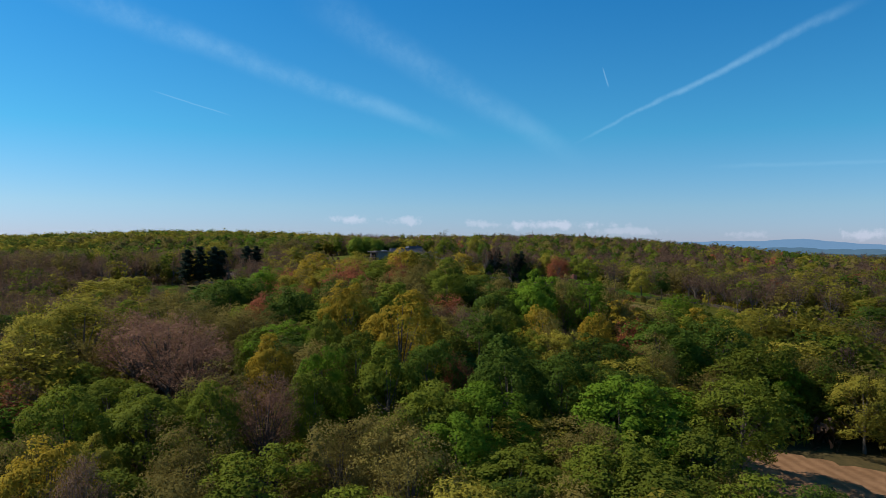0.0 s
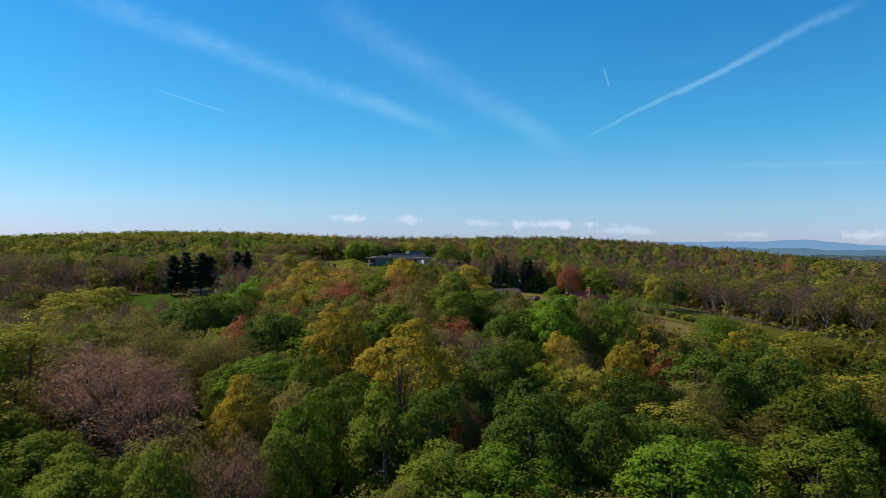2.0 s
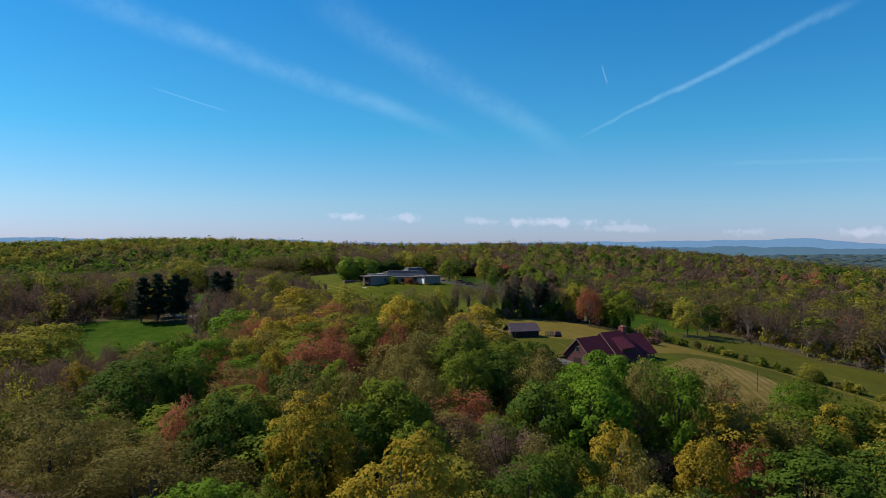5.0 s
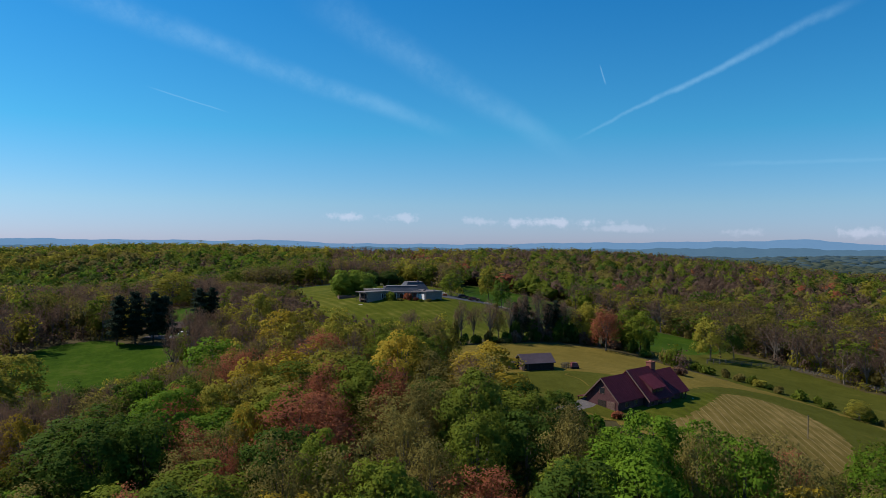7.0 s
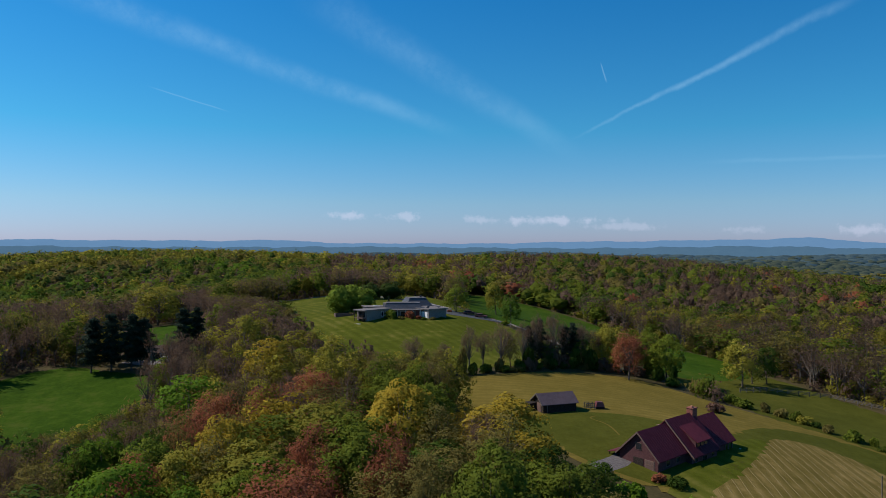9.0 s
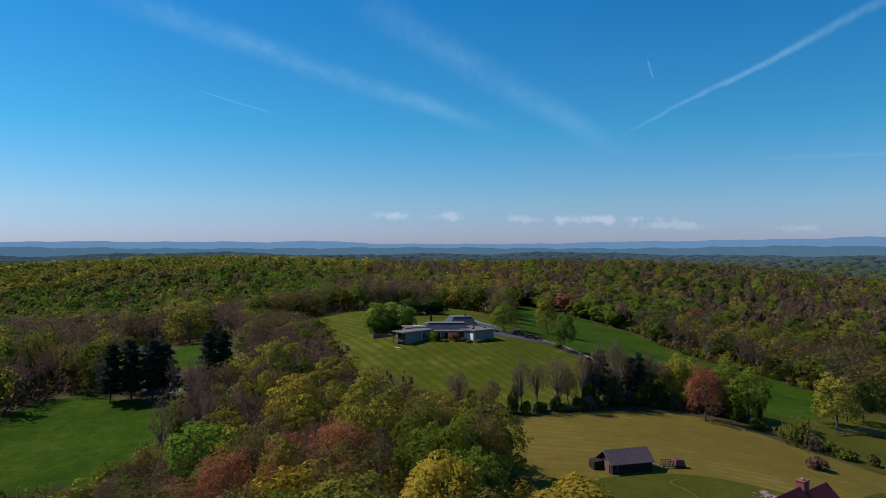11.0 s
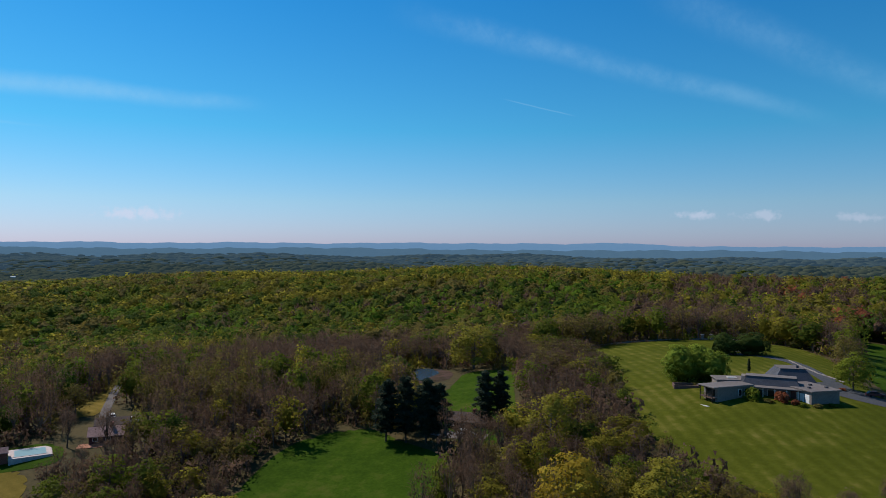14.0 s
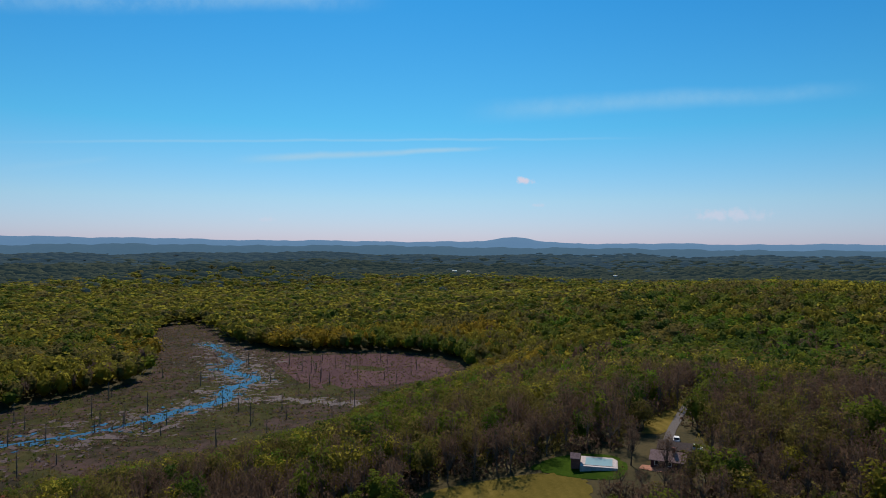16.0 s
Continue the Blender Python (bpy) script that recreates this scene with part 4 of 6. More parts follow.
def stand_proto(kind, zone):
    """Leaf faces with their shades and ways, and limbs, of one tree of a stand."""
    shape = LOOKS[kind]
    n, per, size = DETAIL[zone]
    if zone in ("far", "distant"):
        low = 0.10
        if shape == "twiggy":
            crown, tint, ways, _ = twig_crown(PROTO_H, PROTO_R, 90, 1.3, low, 0.35, 20, 0.2)
        else:
            crown, tint, ways = leafy_crown(PROTO_H, PROTO_R, n, per, size, low, 0.15, 0.42, 0.08, 0.85)
        return *with_shaded_core(crown, tint, ways, low, 0.5 if shape == "twiggy" else 0.76, *((6, 3) if zone == "far" else (5, 2))), np.zeros((0, 4, 3))
    crown, tint, ways, ends = crown_of(shape, n, per, size, 0.7)
    wood = [tube([(0, 0, -0.5), (0.1, 0.1, PROTO_H * 0.8)], [0.28, 0.08], 3)]
    for end in (ends[:12] if ends is not None else []):
        wood.append(tube([(0, 0, PROTO_H * rng.uniform(0.2, 0.4)), end], [0.15, 0.04], 3))
    if shape not in ("twiggy", "pine"):
        crown, tint, ways = with_shaded_core(crown, tint, ways, CROWN[shape][0], 0.32 if shape == "fine" else 0.52, 7, 4)
    return crown, tint, ways, np.concatenate(wood)


def mass(kind, rows, name, zone):
    """A stand of trees of one kind, too many to count, as one mesh."""
    protos = [stand_proto(kind, zone) for _ in range(7)]
    leaves, tints, facing, wood = [], [], [], []
    for k, (x, y, high, w) in enumerate(rows):
        crown, shade, ways, stem = protos[int(rng.integers(len(protos)))]
        a = rng.uniform(0, 6.28)
        turn = np.array([[math.cos(a), -math.sin(a), 0], [math.sin(a), math.cos(a), 0], [0, 0, 1]])
        bend = np.array([[1, 0, rng.normal(0, 0.05)], [0, 1, rng.normal(0, 0.05)], [0, 0, 1]])
        M = bend @ turn @ np.diag([w / PROTO_R * rng.uniform(0.85, 1.18), w / PROTO_R * rng.uniform(0.85, 1.18), high / PROTO_H])
        base = np.array([x, y, at_ground(x, y)])
        pick = rng.uniform(0, 1)
        leaves.append(crown @ M.T + base)
        facing.append(ways @ turn.T)
        tints.append(0.62 * pick + 0.38 * shade if stem.size else 0.08 + 0.56 * pick + 0.28 * shade)
        wood.append(stem @ M.T + base)
    root = new(name)
    new("foliage", quads_mesh(name, np.concatenate(leaves), LEAF_MASS[kind], np.concatenate(tints), np.concatenate(facing))).parent = root
    if zone in ("close", "near", "middle"):
        new("trunks", quads_mesh(name, np.concatenate(wood), BARK)).parent = root
    return tagged(root, "stand of " + LABELS[kind][0].split(" ", 1)[0] + " trees covering the slopes", "woodland", kind="stuff")


# the woods go on below and beside the flight
fx, fy = scatter(-190, 140, -60, 165, 8.4)
hid = (~((fx < 0.70 * fy + 15) & ((fx > -0.74 * fy - 12) | (fy > 138 + 0.33 * (fx + 23)))) | (fy <= 50)) & (fy > -60)
fx, fy = fx[hid], fy[hid]
fw = rng.uniform(4.2, 7.0, len(fx))
hid = allowed(fx, fy, fw)
for a, b, w in zip(fx[hid], fy[hid], fw[hid]):
    shares = patchy(mixture(a, b), a, b)
    kind = list(shares)[int(rng.choice(len(shares), p=np.array(list(shares.values())) / sum(shares.values())))]
    pools["far"].setdefault(kind, []).append((a, b, rng.uniform(9.0, 14.0), w))

for zone, kinds in pools.items():
    for kind, rows in kinds.items():
        mass(kind, rows, WOOD_NAMES[zone], zone)


# ---------- buildings ----------
ROOF_RED = surface("dark_red_metal_roof", (0.074, 0.012, 0.020), (0.116, 0.022, 0.032), 1.5, 0.7, 0.15, 0.4)
SIDING_RED = surface("dark_red_siding", (0.066, 0.028, 0.030), (0.108, 0.050, 0.050), 3.0, 0.8, 0.3, 0.3)
SHED_ROOF = surface("grey_brown_metal_roof", (0.070, 0.050, 0.058), (0.105, 0.078, 0.088), 1.2, 0.6, 0.15, 0.4)
DARK_WOOD = surface("dark_stained_wood", (0.016, 0.012, 0.010), (0.045, 0.034, 0.028), 5.0, 0.85, 0.4)
TRIM_BROWN = surface("brown_trim", (0.10, 0.06, 0.05), (0.17, 0.11, 0.09), 4.0, 0.7, 0.2)
BRICK = surface("chimney_brick", (0.16, 0.055, 0.04), (0.26, 0.10, 0.075), 8.0, 0.9, 0.4)
CONCRETE = surface("pale_concrete", (0.36, 0.34, 0.32), (0.55, 0.52, 0.49), 2.0, 0.9, 0.3)
GREY_SIDING = surface("grey_siding", (0.170, 0.140, 0.122), (0.255, 0.212, 0.188), 3.0, 0.75, 0.25)
GREY_ROOF = surface("grey_flat_roof", (0.115, 0.098, 0.094), (0.185, 0.160, 0.152), 1.0, 0.85, 0.2, 0.5)
SLATE = surface("dark_shingles", (0.045, 0.047, 0.058), (0.095, 0.097, 0.112), 3.5, 0.75, 0.35, 0.3)
WHITE = surface("white_paint", (0.62, 0.60, 0.58), (0.80, 0.78, 0.76), 4.0, 0.6, 0.1)
GLASS = surface("dark_window_glass", (0.012, 0.014, 0.018), (0.03, 0.034, 0.04), 1.0, 0.08, 0.0)
PINK_ROOF = surface("faded_pink_roof", (0.20, 0.12, 0.11), (0.32, 0.20, 0.18), 2.0, 0.8, 0.2)
BROWN_ROOF = surface("brown_shingles", (0.055, 0.038, 0.034), (0.105, 0.075, 0.066), 3.0, 0.85, 0.3)
WEATHERED = surface("weathered_rails", (0.085, 0.070, 0.060), (0.16, 0.135, 0.115), 6.0, 0.9, 0.3)
RED_PAINT = surface("dark_red_paint", (0.09, 0.02, 0.02), (0.16, 0.035, 0.03), 5.0, 0.5, 0.1)
STONE = surface("pale_stone", (0.17, 0.145, 0.135), (0.32, 0.28, 0.26), 1.5, 0.95, 0.6)
EARTH = surface("reddish_earth", (0.30, 0.13, 0.08), (0.42, 0.21, 0.14), 1.0, 0.95, 0.4)


def part(name, bm, mat, parent=None, label=""):
    """Links a bmesh as one mesh object under a thing or a part."""
    me = bpy.data.meshes.new(name)
    bm.normal_update()
    bm.to_mesh(me)
    bm.free()
    me.materials.append(mat)
    ob = new(name, me)
    if parent is not None:
        ob.parent = parent
    return tagged(ob, label)


def box(x0, x1, y0, y1, z0, z1, bevel=0.0):
    bm = bmesh.new()
    bmesh.ops.create_cube(bm, size=1.0)
    for v in bm.verts:
        v.co = Vector((x0 if v.co.x < 0 else x1, y0 if v.co.y < 0 else y1, z0 if v.co.z < 0 else z1))
    if bevel:
        bmesh.ops.bevel(bm, geom=bm.edges[:], offset=bevel, segments=1, affect="EDGES")
    return bm


def solid(bottom, top):
    """A closed body between two rings of corners."""
    bm = bmesh.new()
    a, b = [bm.verts.new(p) for p in bottom], [bm.verts.new(p) for p in top]
    n = len(a)
    bm.faces.new(a[::-1])
    bm.faces.new(b)
    for k in range(n):
        bm.faces.new((a[k], a[(k + 1) % n], b[(k + 1) % n], b[k]))
    bmesh.ops.recalc_face_normals(bm, faces=bm.faces[:])
    return bm


def slope(x0, x1, ya, za, yb, zb, thick=0.16):
    """One plane of a pitched roof, with thickness, from eave (ya, za) to ridge (yb, zb)."""
    return solid([(x0, ya, za), (x1, ya, za), (x1, yb, zb), (x0, yb, zb)],
                 [(x0, ya, za + thick), (x1, ya, za + thick), (x1, yb, zb + thick), (x0, yb, zb + thick)])


def gable_body(x0, x1, y0, y1, z0, eave0, eave1, ridge_y, ridge_z):
    """Walls of a gabled block: a five-cornered end drawn out along x."""
    end = [(y0, z0), (y1, z0), (y1, eave1), (ridge_y, ridge_z), (y0, eave0)]
    return solid([(x0, y, z) for y, z in end], [(x1, y, z) for y, z in end])


def seams(x0, x1, ya, za, yb, zb, gap, lift):
    """Standing seams up one roof plane."""
    bm = bmesh.new()
    x = x0 + gap / 2
    while x < x1:
        s = slope(x - 0.03, x + 0.03, ya, za + lift, yb, zb + lift, 0.05)
        me = bpy.data.meshes.new("seam")
        s.to_mesh(me)
        s.free()
        bm.from_mesh(me)
        bpy.data.meshes.remove(me)
        x += gap
    return bm


def base_at(name, x, y, heading, z=None):
    root = new(name)
    root.matrix_basis = Matrix.Translation((x, y, at_ground(x, y) if z is None else z)) @ Matrix.Rotation(heading, 4, "Z")
    return root


def pane(parent, x0, x1, y, z0, z1, frame_mat=None, out=-1):
    """A window in a wall that runs along x: frame standing proud, dark glass within."""
    frame_mat = frame_mat or WHITE
    f = 0.09
    bm = bmesh.new()
    for bx in ((x0, x0 + f, z0, z1), (x1 - f, x1, z0, z1), (x0 + f, x1 - f, z0, z0 + f), (x0 + f, x1 - f, z1 - f, z1)):
        b = box(bx[0], bx[1], y + out * 0.07, y, bx[2], bx[3])
        me = bpy.data.meshes.new("bar")
        b.to_mesh(me)
        b.free()
        bm.from_mesh(me)
        bpy.data.meshes.remove(me)
    w = part("window", bm, frame_mat, parent)
    part("pane", box(x0 + f, x1 - f, y + out * 0.03, y + out * 0.005, z0 + f, z1 - f), GLASS, w)
    return w


def pane_side(parent, x, y0, y1, z0, z1, frame_mat=None):
    """A window in a wall that runs along y and faces -x."""
    w = part("window", box(x - 0.07, x, y0, y1, z0, z1, 0.02), frame_mat or WHITE, parent)
    part("pane", box(x - 0.085, x - 0.072, y0 + 0.1, y1 - 0.1, z0 + 0.1, z1 - 0.1), GLASS, w)
    return w


def red_house():
    h = base_at("house", 23.7, 199.6, math.atan2(0.688, 0.7256), 25.05)
    # garage
    part("garage_wall", gable_body(0, 8.3, 0, 7.2, -0.8, 2.1, 2.1, 3.6, 5.75), SIDING_RED, h)
    part("roof", slope(-0.45, 8.4, -0.45, 1.75, 3.6, 5.85), ROOF_RED, h, "dark red standing-seam roof")
    part("roof", slope(-0.45, 8.4, 7.65, 1.75, 3.6, 5.85), ROOF_RED, h, "dark red standing-seam roof")
    part("roof_seams", seams(-0.4, 8.3, -0.45, 1.75, 3.6, 5.85, 0.6, 0.15), ROOF_RED, h)
    # the bay not shut is a dark panel, its inner shade put in as colour
    for y0, shut in ((0.6, True), (2.7, False)):
        d = part("garage_door", box(-0.06, 0.0, y0, y0 + 1.85, -0.1, 1.75, 0.02), TRIM_BROWN if shut else DARK_WOOD, h, "brown panelled garage door" if shut else "dark panel standing for the shade of an open garage bay")
        for k in range(3 if shut else 0):
            part("panel", box(-0.09, -0.062, y0 + 0.1, y0 + 1.75, 0.05 + 0.56 * k, 0.52 + 0.56 * k), TRIM_BROWN, d)
    part("barge_board", slope(-0.52, -0.44, -0.5, 1.6, 3.6, 5.7, 0.34), TRIM_BROWN, h)
    part("barge_board", slope(-0.52, -0.44, 7.7, 1.6, 3.6, 5.7, 0.34), TRIM_BROWN, h)
    pane_side(h, 0.0, 3.0, 4.2, 3.0, 4.2, TRIM_BROWN)
    # carport on the far side of the garage
    part("carport_roof", slope(-0.45, 7.0, 9.3, 1.55, 7.5, 2.0, 0.12), ROOF_RED, h)
    for x in (-0.2, 3.3, 6.8):
        part("post", box(x - 0.08, x + 0.08, 8.95, 9.1, -0.8, 1.6), DARK_WOOD, h)
    # main block with a long front slope
    part("main_wall", gable_body(8.3, 16.6, -1.1, 8.2, -1.3, 1.55, 2.1, 3.7, 6.25), SIDING_RED, h)
    part("roof", slope(8.05, 16.8, -1.6, 1.05, 3.7, 6.4), ROOF_RED, h, "dark red standing-seam roof")
    part("roof", slope(8.05, 16.8, 8.6, 1.7, 3.7, 6.4), ROOF_RED, h, "dark red standing-seam roof")
    part("roof_seams", seams(8.3, 16.7, -1.6, 1.05, 3.7, 6.4, 0.6, 0.15), ROOF_RED, h)
    part("barge_board", slope(7.95, 8.06, -1.7, 0.9, 3.7, 6.3, 0.36), TRIM_BROWN, h, "pale brown barge board")
    # dormer
    dm = part("dormer", solid([(10.6, -0.5, 1.6), (14.6, -0.5, 1.6), (14.6, 3.0, 4.6), (10.6, 3.0, 4.6)],
                              [(10.6, -0.5, 3.25), (14.6, -0.5, 3.25), (14.6, 3.0, 5.35), (10.6, 3.0, 5.35)]), SIDING_RED, h, "shed dormer with dark front windows")
    part("dormer_roof", slope(10.3, 14.9, -1.0, 3.1, 3.2, 5.62, 0.14), ROOF_RED, dm)
    for k in range(3):
        part("dormer_window", box(10.9 + 1.2 * k, 11.8 + 1.2 * k, -0.57, -0.5, 2.35, 3.05), GLASS, dm)
    # chimney
    ch = part("chimney", box(15.9, 17.4, 3.1, 4.3, 3.6, 7.25, 0.03), BRICK, h, "square red-brown brick chimney")
    part("chimney_cap", box(15.8, 17.5, 3.0, 4.4, 7.25, 7.42, 0.03), BRICK, ch)
    part("flue", box(16.25, 16.75, 3.4, 3.9, 7.42, 7.68, 0.03), EARTH, ch)
    # far block with porch
    part("wing_wall", gable_body(16.6, 21.3, 0.0, 7.4, -1.4, 1.35, 1.7, 3.9, 5.1), SIDING_RED, h)
    part("roof", slope(16.7, 24.5, -0.6, 0.95, 3.9, 5.25), ROOF_RED, h, "dark red standing-seam roof")
    part("roof", slope(16.7, 24.5, 8.0, 1.2, 3.9, 5.25), ROOF_RED, h, "dark red standing-seam roof")
    part("roof_seams", seams(16.8, 24.4, -0.6, 0.95, 3.9, 5.25, 0.6, 0.15), ROOF_RED, h)
    for x, y in ((24.0, 0.0), (22.7, 0.0), (21.6, 0.0), (24.0, 3.7), (24.0, 7.2)):
        part("porch_post", box(x - 0.1, x + 0.1, y - 0.1, y + 0.1, -1.7, 1.25 if y < 7 else 1.5), TRIM_BROWN, h)
    part("porch_floor", box(21.3, 25.6, -1.0, 7.6, -1.7, -0.62, 0.03), CONCRETE, h)
    for x0, x1, y, z0, z1 in ((2.2, 3.4, 0.0, 0.6, 1.6), (5.2, 6.4, 0.0, 0.6, 1.6), (9.2, 10.2, -1.1, 0.1, 1.1), (11.6, 13.2, -1.1, -0.1, 1.1), (14.6, 15.6, -1.1, 0.1, 1.1), (18.2, 19.6, 0.0, -0.3, 0.9)):
        pane(h, x0, x1, y, z0, z1, TRIM_BROWN)
    return tagged(h, "dark red barn-like house with metal roof and brick chimney", "house")


red_house()


def shed():
    s = base_at("shed", 8.7, 228.6, math.atan2(0.369, 0.929), 27.35)
    part("wall", gable_body(-0.2, 7.3, 0, 4.6, -0.6, 1.85, 1.85, 2.3, 3.45), DARK_WOOD, s)
    part("roof", slope(-0.7, 7.7, -0.4, 1.72, 2.3, 3.6, 0.1), SHED_ROOF, s, "grey-brown ribbed metal roof")
    part("roof", slope(-0.7, 7.7, 5.0, 1.72, 2.3, 3.6, 0.1), SHED_ROOF, s, "grey-brown ribbed metal roof")
    part("roof_ribs", seams(-0.6, 7.6, -0.4, 1.72, 2.3, 3.6, 0.45, 0.09), SHED_ROOF, s)
    part("barge_board", slope(-0.76, -0.69, -0.45, 1.62, 2.3, 3.5, 0.26), WEATHERED, s, "pale weathered gable board")
    part("barge_board", slope(-0.76, -0.69, 5.05, 1.62, 2.3, 3.5, 0.26), WEATHERED, s, "pale weathered gable board")
    part("lean_to", solid([(-2.0, 3.0, -0.6), (-0.2, 3.0, -0.6), (-0.2, 5.0, -0.6), (-2.0, 5.0, -0.6)], [(-2.0, 3.0, 1.5), (-0.2, 3.0, 1.75), (-0.2, 5.0, 1.75), (-2.0, 5.0, 1.5)]), DARK_WOOD, s)
    part("open_door", box(-0.28, -0.2, 1.0, 2.6, -0.1, 1.9), TRIM_BROWN, s)
    part("post", box(0.6, 0.75, -0.1, 0.05, -0.6, 1.8), WEATHERED, s)
    part("stone_sill", box(-2.0, 1.2, -0.8, 0.0, -0.6, 0.03, 0.05), CONCRETE, s)
    return tagged(s, "low dark wooden shed with grey-brown metal roof in the hayfield", "shed")


shed()


def log_rack():
    r = base_at("log_rack", 19.5, 234.5, 0.2)
    part("tarpaulin", solid([(0.3, -0.7, 0.5), (2.2, -0.7, 0.4), (2.2, 0.8, 0.4), (0.3, 0.8, 0.5)], [(0.6, -0.5, 1.45), (1.9, -0.5, 1.35), (1.9, 0.6, 1.35), (0.6, 0.6, 1.45)]), RED_PAINT, r, "dark red cover")
    part("log_pile", box(0.3, 2.2, -0.7, 0.8, 0, 0.5, 0.08), DARK_WOOD, r)
    for x in (-1.8, -0.9, 0.0):
        for y in (-0.6, 0.6):
            part("post", box(x - 0.06, x + 0.06, y - 0.06, y + 0.06, 0, 1.3), WEATHERED, r)
    for z in (0.35, 0.8, 1.2):
        part("rail", box(-1.9, 0.1, -0.7, -0.6, z, z + 0.1), WEATHERED, r)
        part("rail", box(-1.9, 0.1, 0.6, 0.7, z, z + 0.1), WEATHERED, r)
    return tagged(r, "weathered railed pen beside a dark red covered log pile", "pen")


log_rack()


def grey_house():
    h = base_at("house", -21.0, 332.5, 0.0, 35.5)
    u, w = radians(45), radians(50)

    def place(ob, x, y, heading):
        ob.matrix_basis = Matrix.Translation((x, y, 0)) @ Matrix.Rotation(heading, 4, "Z")
        return ob

    # wing with the white doors
    rw = place(part("garage_wing", box(0, 8.4, 0, 11, -1.2, 3.05, 0.02), GREY_SIDING, h, "grey-sided wing with flat roof"), 0, 0, u)
    part("flat_roof", box(-0.4, 8.8, -0.4, 11.4, 3.05, 3.35, 0.04), GREY_ROOF, rw)
    part("fascia", box(-0.46, 8.86, -0.46, -0.402, 2.95, 3.3), GREY_SIDING, rw)
    for k in range(3):
        part("white_door", box(-0.08, 0.0, 0.6 + 1.75 * k, 2.1 + 1.75 * k, -0.6, 2.2, 0.02), WHITE, rw)
    for x, y in ((2.0, 3.0), (5.0, 6.0), (6.5, 2.2)):
        part("roof_vent", box(x, x + 0.7, y, y + 0.7, 3.35, 3.75, 0.05), SLATE, rw)
    # long wing with balcony
    lw = place(part("bedroom_wing", box(0, 11, 0, 5.0, -2.0, 3.2, 0.02), GREY_SIDING, h, "blue-grey sided wing on a slope"), -20.7, -7.3, w)
    part("flat_roof", box(-1.6, 11.3, -0.35, 5.4, 3.2, 3.5, 0.04), GREY_ROOF, lw)
    part("fascia", box(-1.66, 11.36, -0.41, -0.352, 3.1, 3.46), GREY_SIDING, lw)
    for x in (6.6, 8.5):
        pane(lw, x, x + 1.1, 0.0, 0.7, 2.5)
    part("balcony_floor", box(-1.5, 0, 0.2, 4.8, 0.55, 0.75), TRIM_BROWN, lw)
    for y in (0.3, 2.5, 4.7):
        part("balcony_post", box(-1.45, -1.3, y - 0.08, y + 0.08, -2.0, 3.2), DARK_WOOD, lw)
    for z in (1.0, 1.3, 1.6):
        part("balcony_rail", box(-1.46, -1.38, 0.2, 4.8, z, z + 0.08), DARK_WOOD, lw)
    pane_side(lw, 0.0, 0.8, 4.2, 0.9, 2.8, TRIM_BROWN)
    pane_side(lw, 0.0, 0.8, 4.2, -1.7, 0.3, TRIM_BROWN)
    part("patio_slab", box(-4.2, -0.2, -1.2, 2.6, -1.6, -0.85, 0.05), CONCRETE, lw)
    bw = place(part("rear_wing", box(0, 10, 0, 6.0, -1.0, 3.5, 0.02), GREY_SIDING, h), -22.0, 2.0, radians(24))
    part("flat_roof", box(-0.4, 10.2, -0.4, 6.3, 3.5, 3.8, 0.04), GREY_ROOF, bw)
    part("skylight", box(3.0, 5.5, 2.0, 3.4, 3.8, 4.02, 0.04), CONCRETE, bw)
    # middle with porch and mansard
    md = place(part("hall", box(0, 15, 0, 8.0, -0.8, 2.9, 0.02), GREY_SIDING, h), -14.6, 2.4, radians(6))
    part("porch_roof", box(-0.3, 15.2, -2.0, 1.4, 2.75, 3.0, 0.04), GREY_ROOF, md)
    part("mansard", solid([(-1.6, 0.9, 2.95), (12.0, 0.9, 2.95), (12.0, 7.0, 2.95), (-1.6, 7.0, 2.95)], [(-0.6, 2.2, 5.0), (11.2, 2.2, 5.0), (11.2, 5.8, 5.0), (-0.6, 5.8, 5.0)]), SLATE, md, "dark shingled mansard roof")
    part("mansard_top", box(-0.75, 11.35, 2.05, 5.95, 5.0, 5.14), GREY_ROOF, md)
    part("gable_wall", solid([(-1.8, 1.3, 2.9), (-1.3, 1.3, 2.9), (-1.3, 6.6, 2.9), (-1.8, 6.6, 2.9)], [(-1.8, 2.3, 4.9), (-0.8, 2.3, 4.9), (-0.8, 5.7, 4.9), (-1.8, 5.7, 4.9)]), GREY_SIDING, md, "grey end wall with white-framed windows")
    pane_side(md, -1.8, 2.6, 3.6, 3.2, 4.4)
    pane_side(md, -1.8, 4.2, 5.2, 3.2, 4.4)
    for k in range(5):
        part("porch_post", box(0.6 + 2.7 * k, 0.78 + 2.7 * k, -1.8, -1.62, -0.8, 2.75), WHITE, md)
    for x in (1.5, 4.4, 7.2):
        pane(md, x, x + 2.0, 0.0, 0.0, 2.2)
    part("red_wall", box(9.8, 14.2, -0.12, -0.004, -0.6, 2.7), RED_PAINT, md, "dark red courtyard wall")
    pane(md, 11.0, 13.0, -0.12, 0.5, 2.2)
    part("terrace", box(0, 15, -6.0, -2.0, -1.2, -0.35, 0.05), CONCRETE, md)
    # tall mansard block
    tm = place(part("tower_block", box(0, 9.5, 0, 9, -0.8, 2.9, 0.02), GREY_SIDING, h), -9.0, 12.5, radians(20))
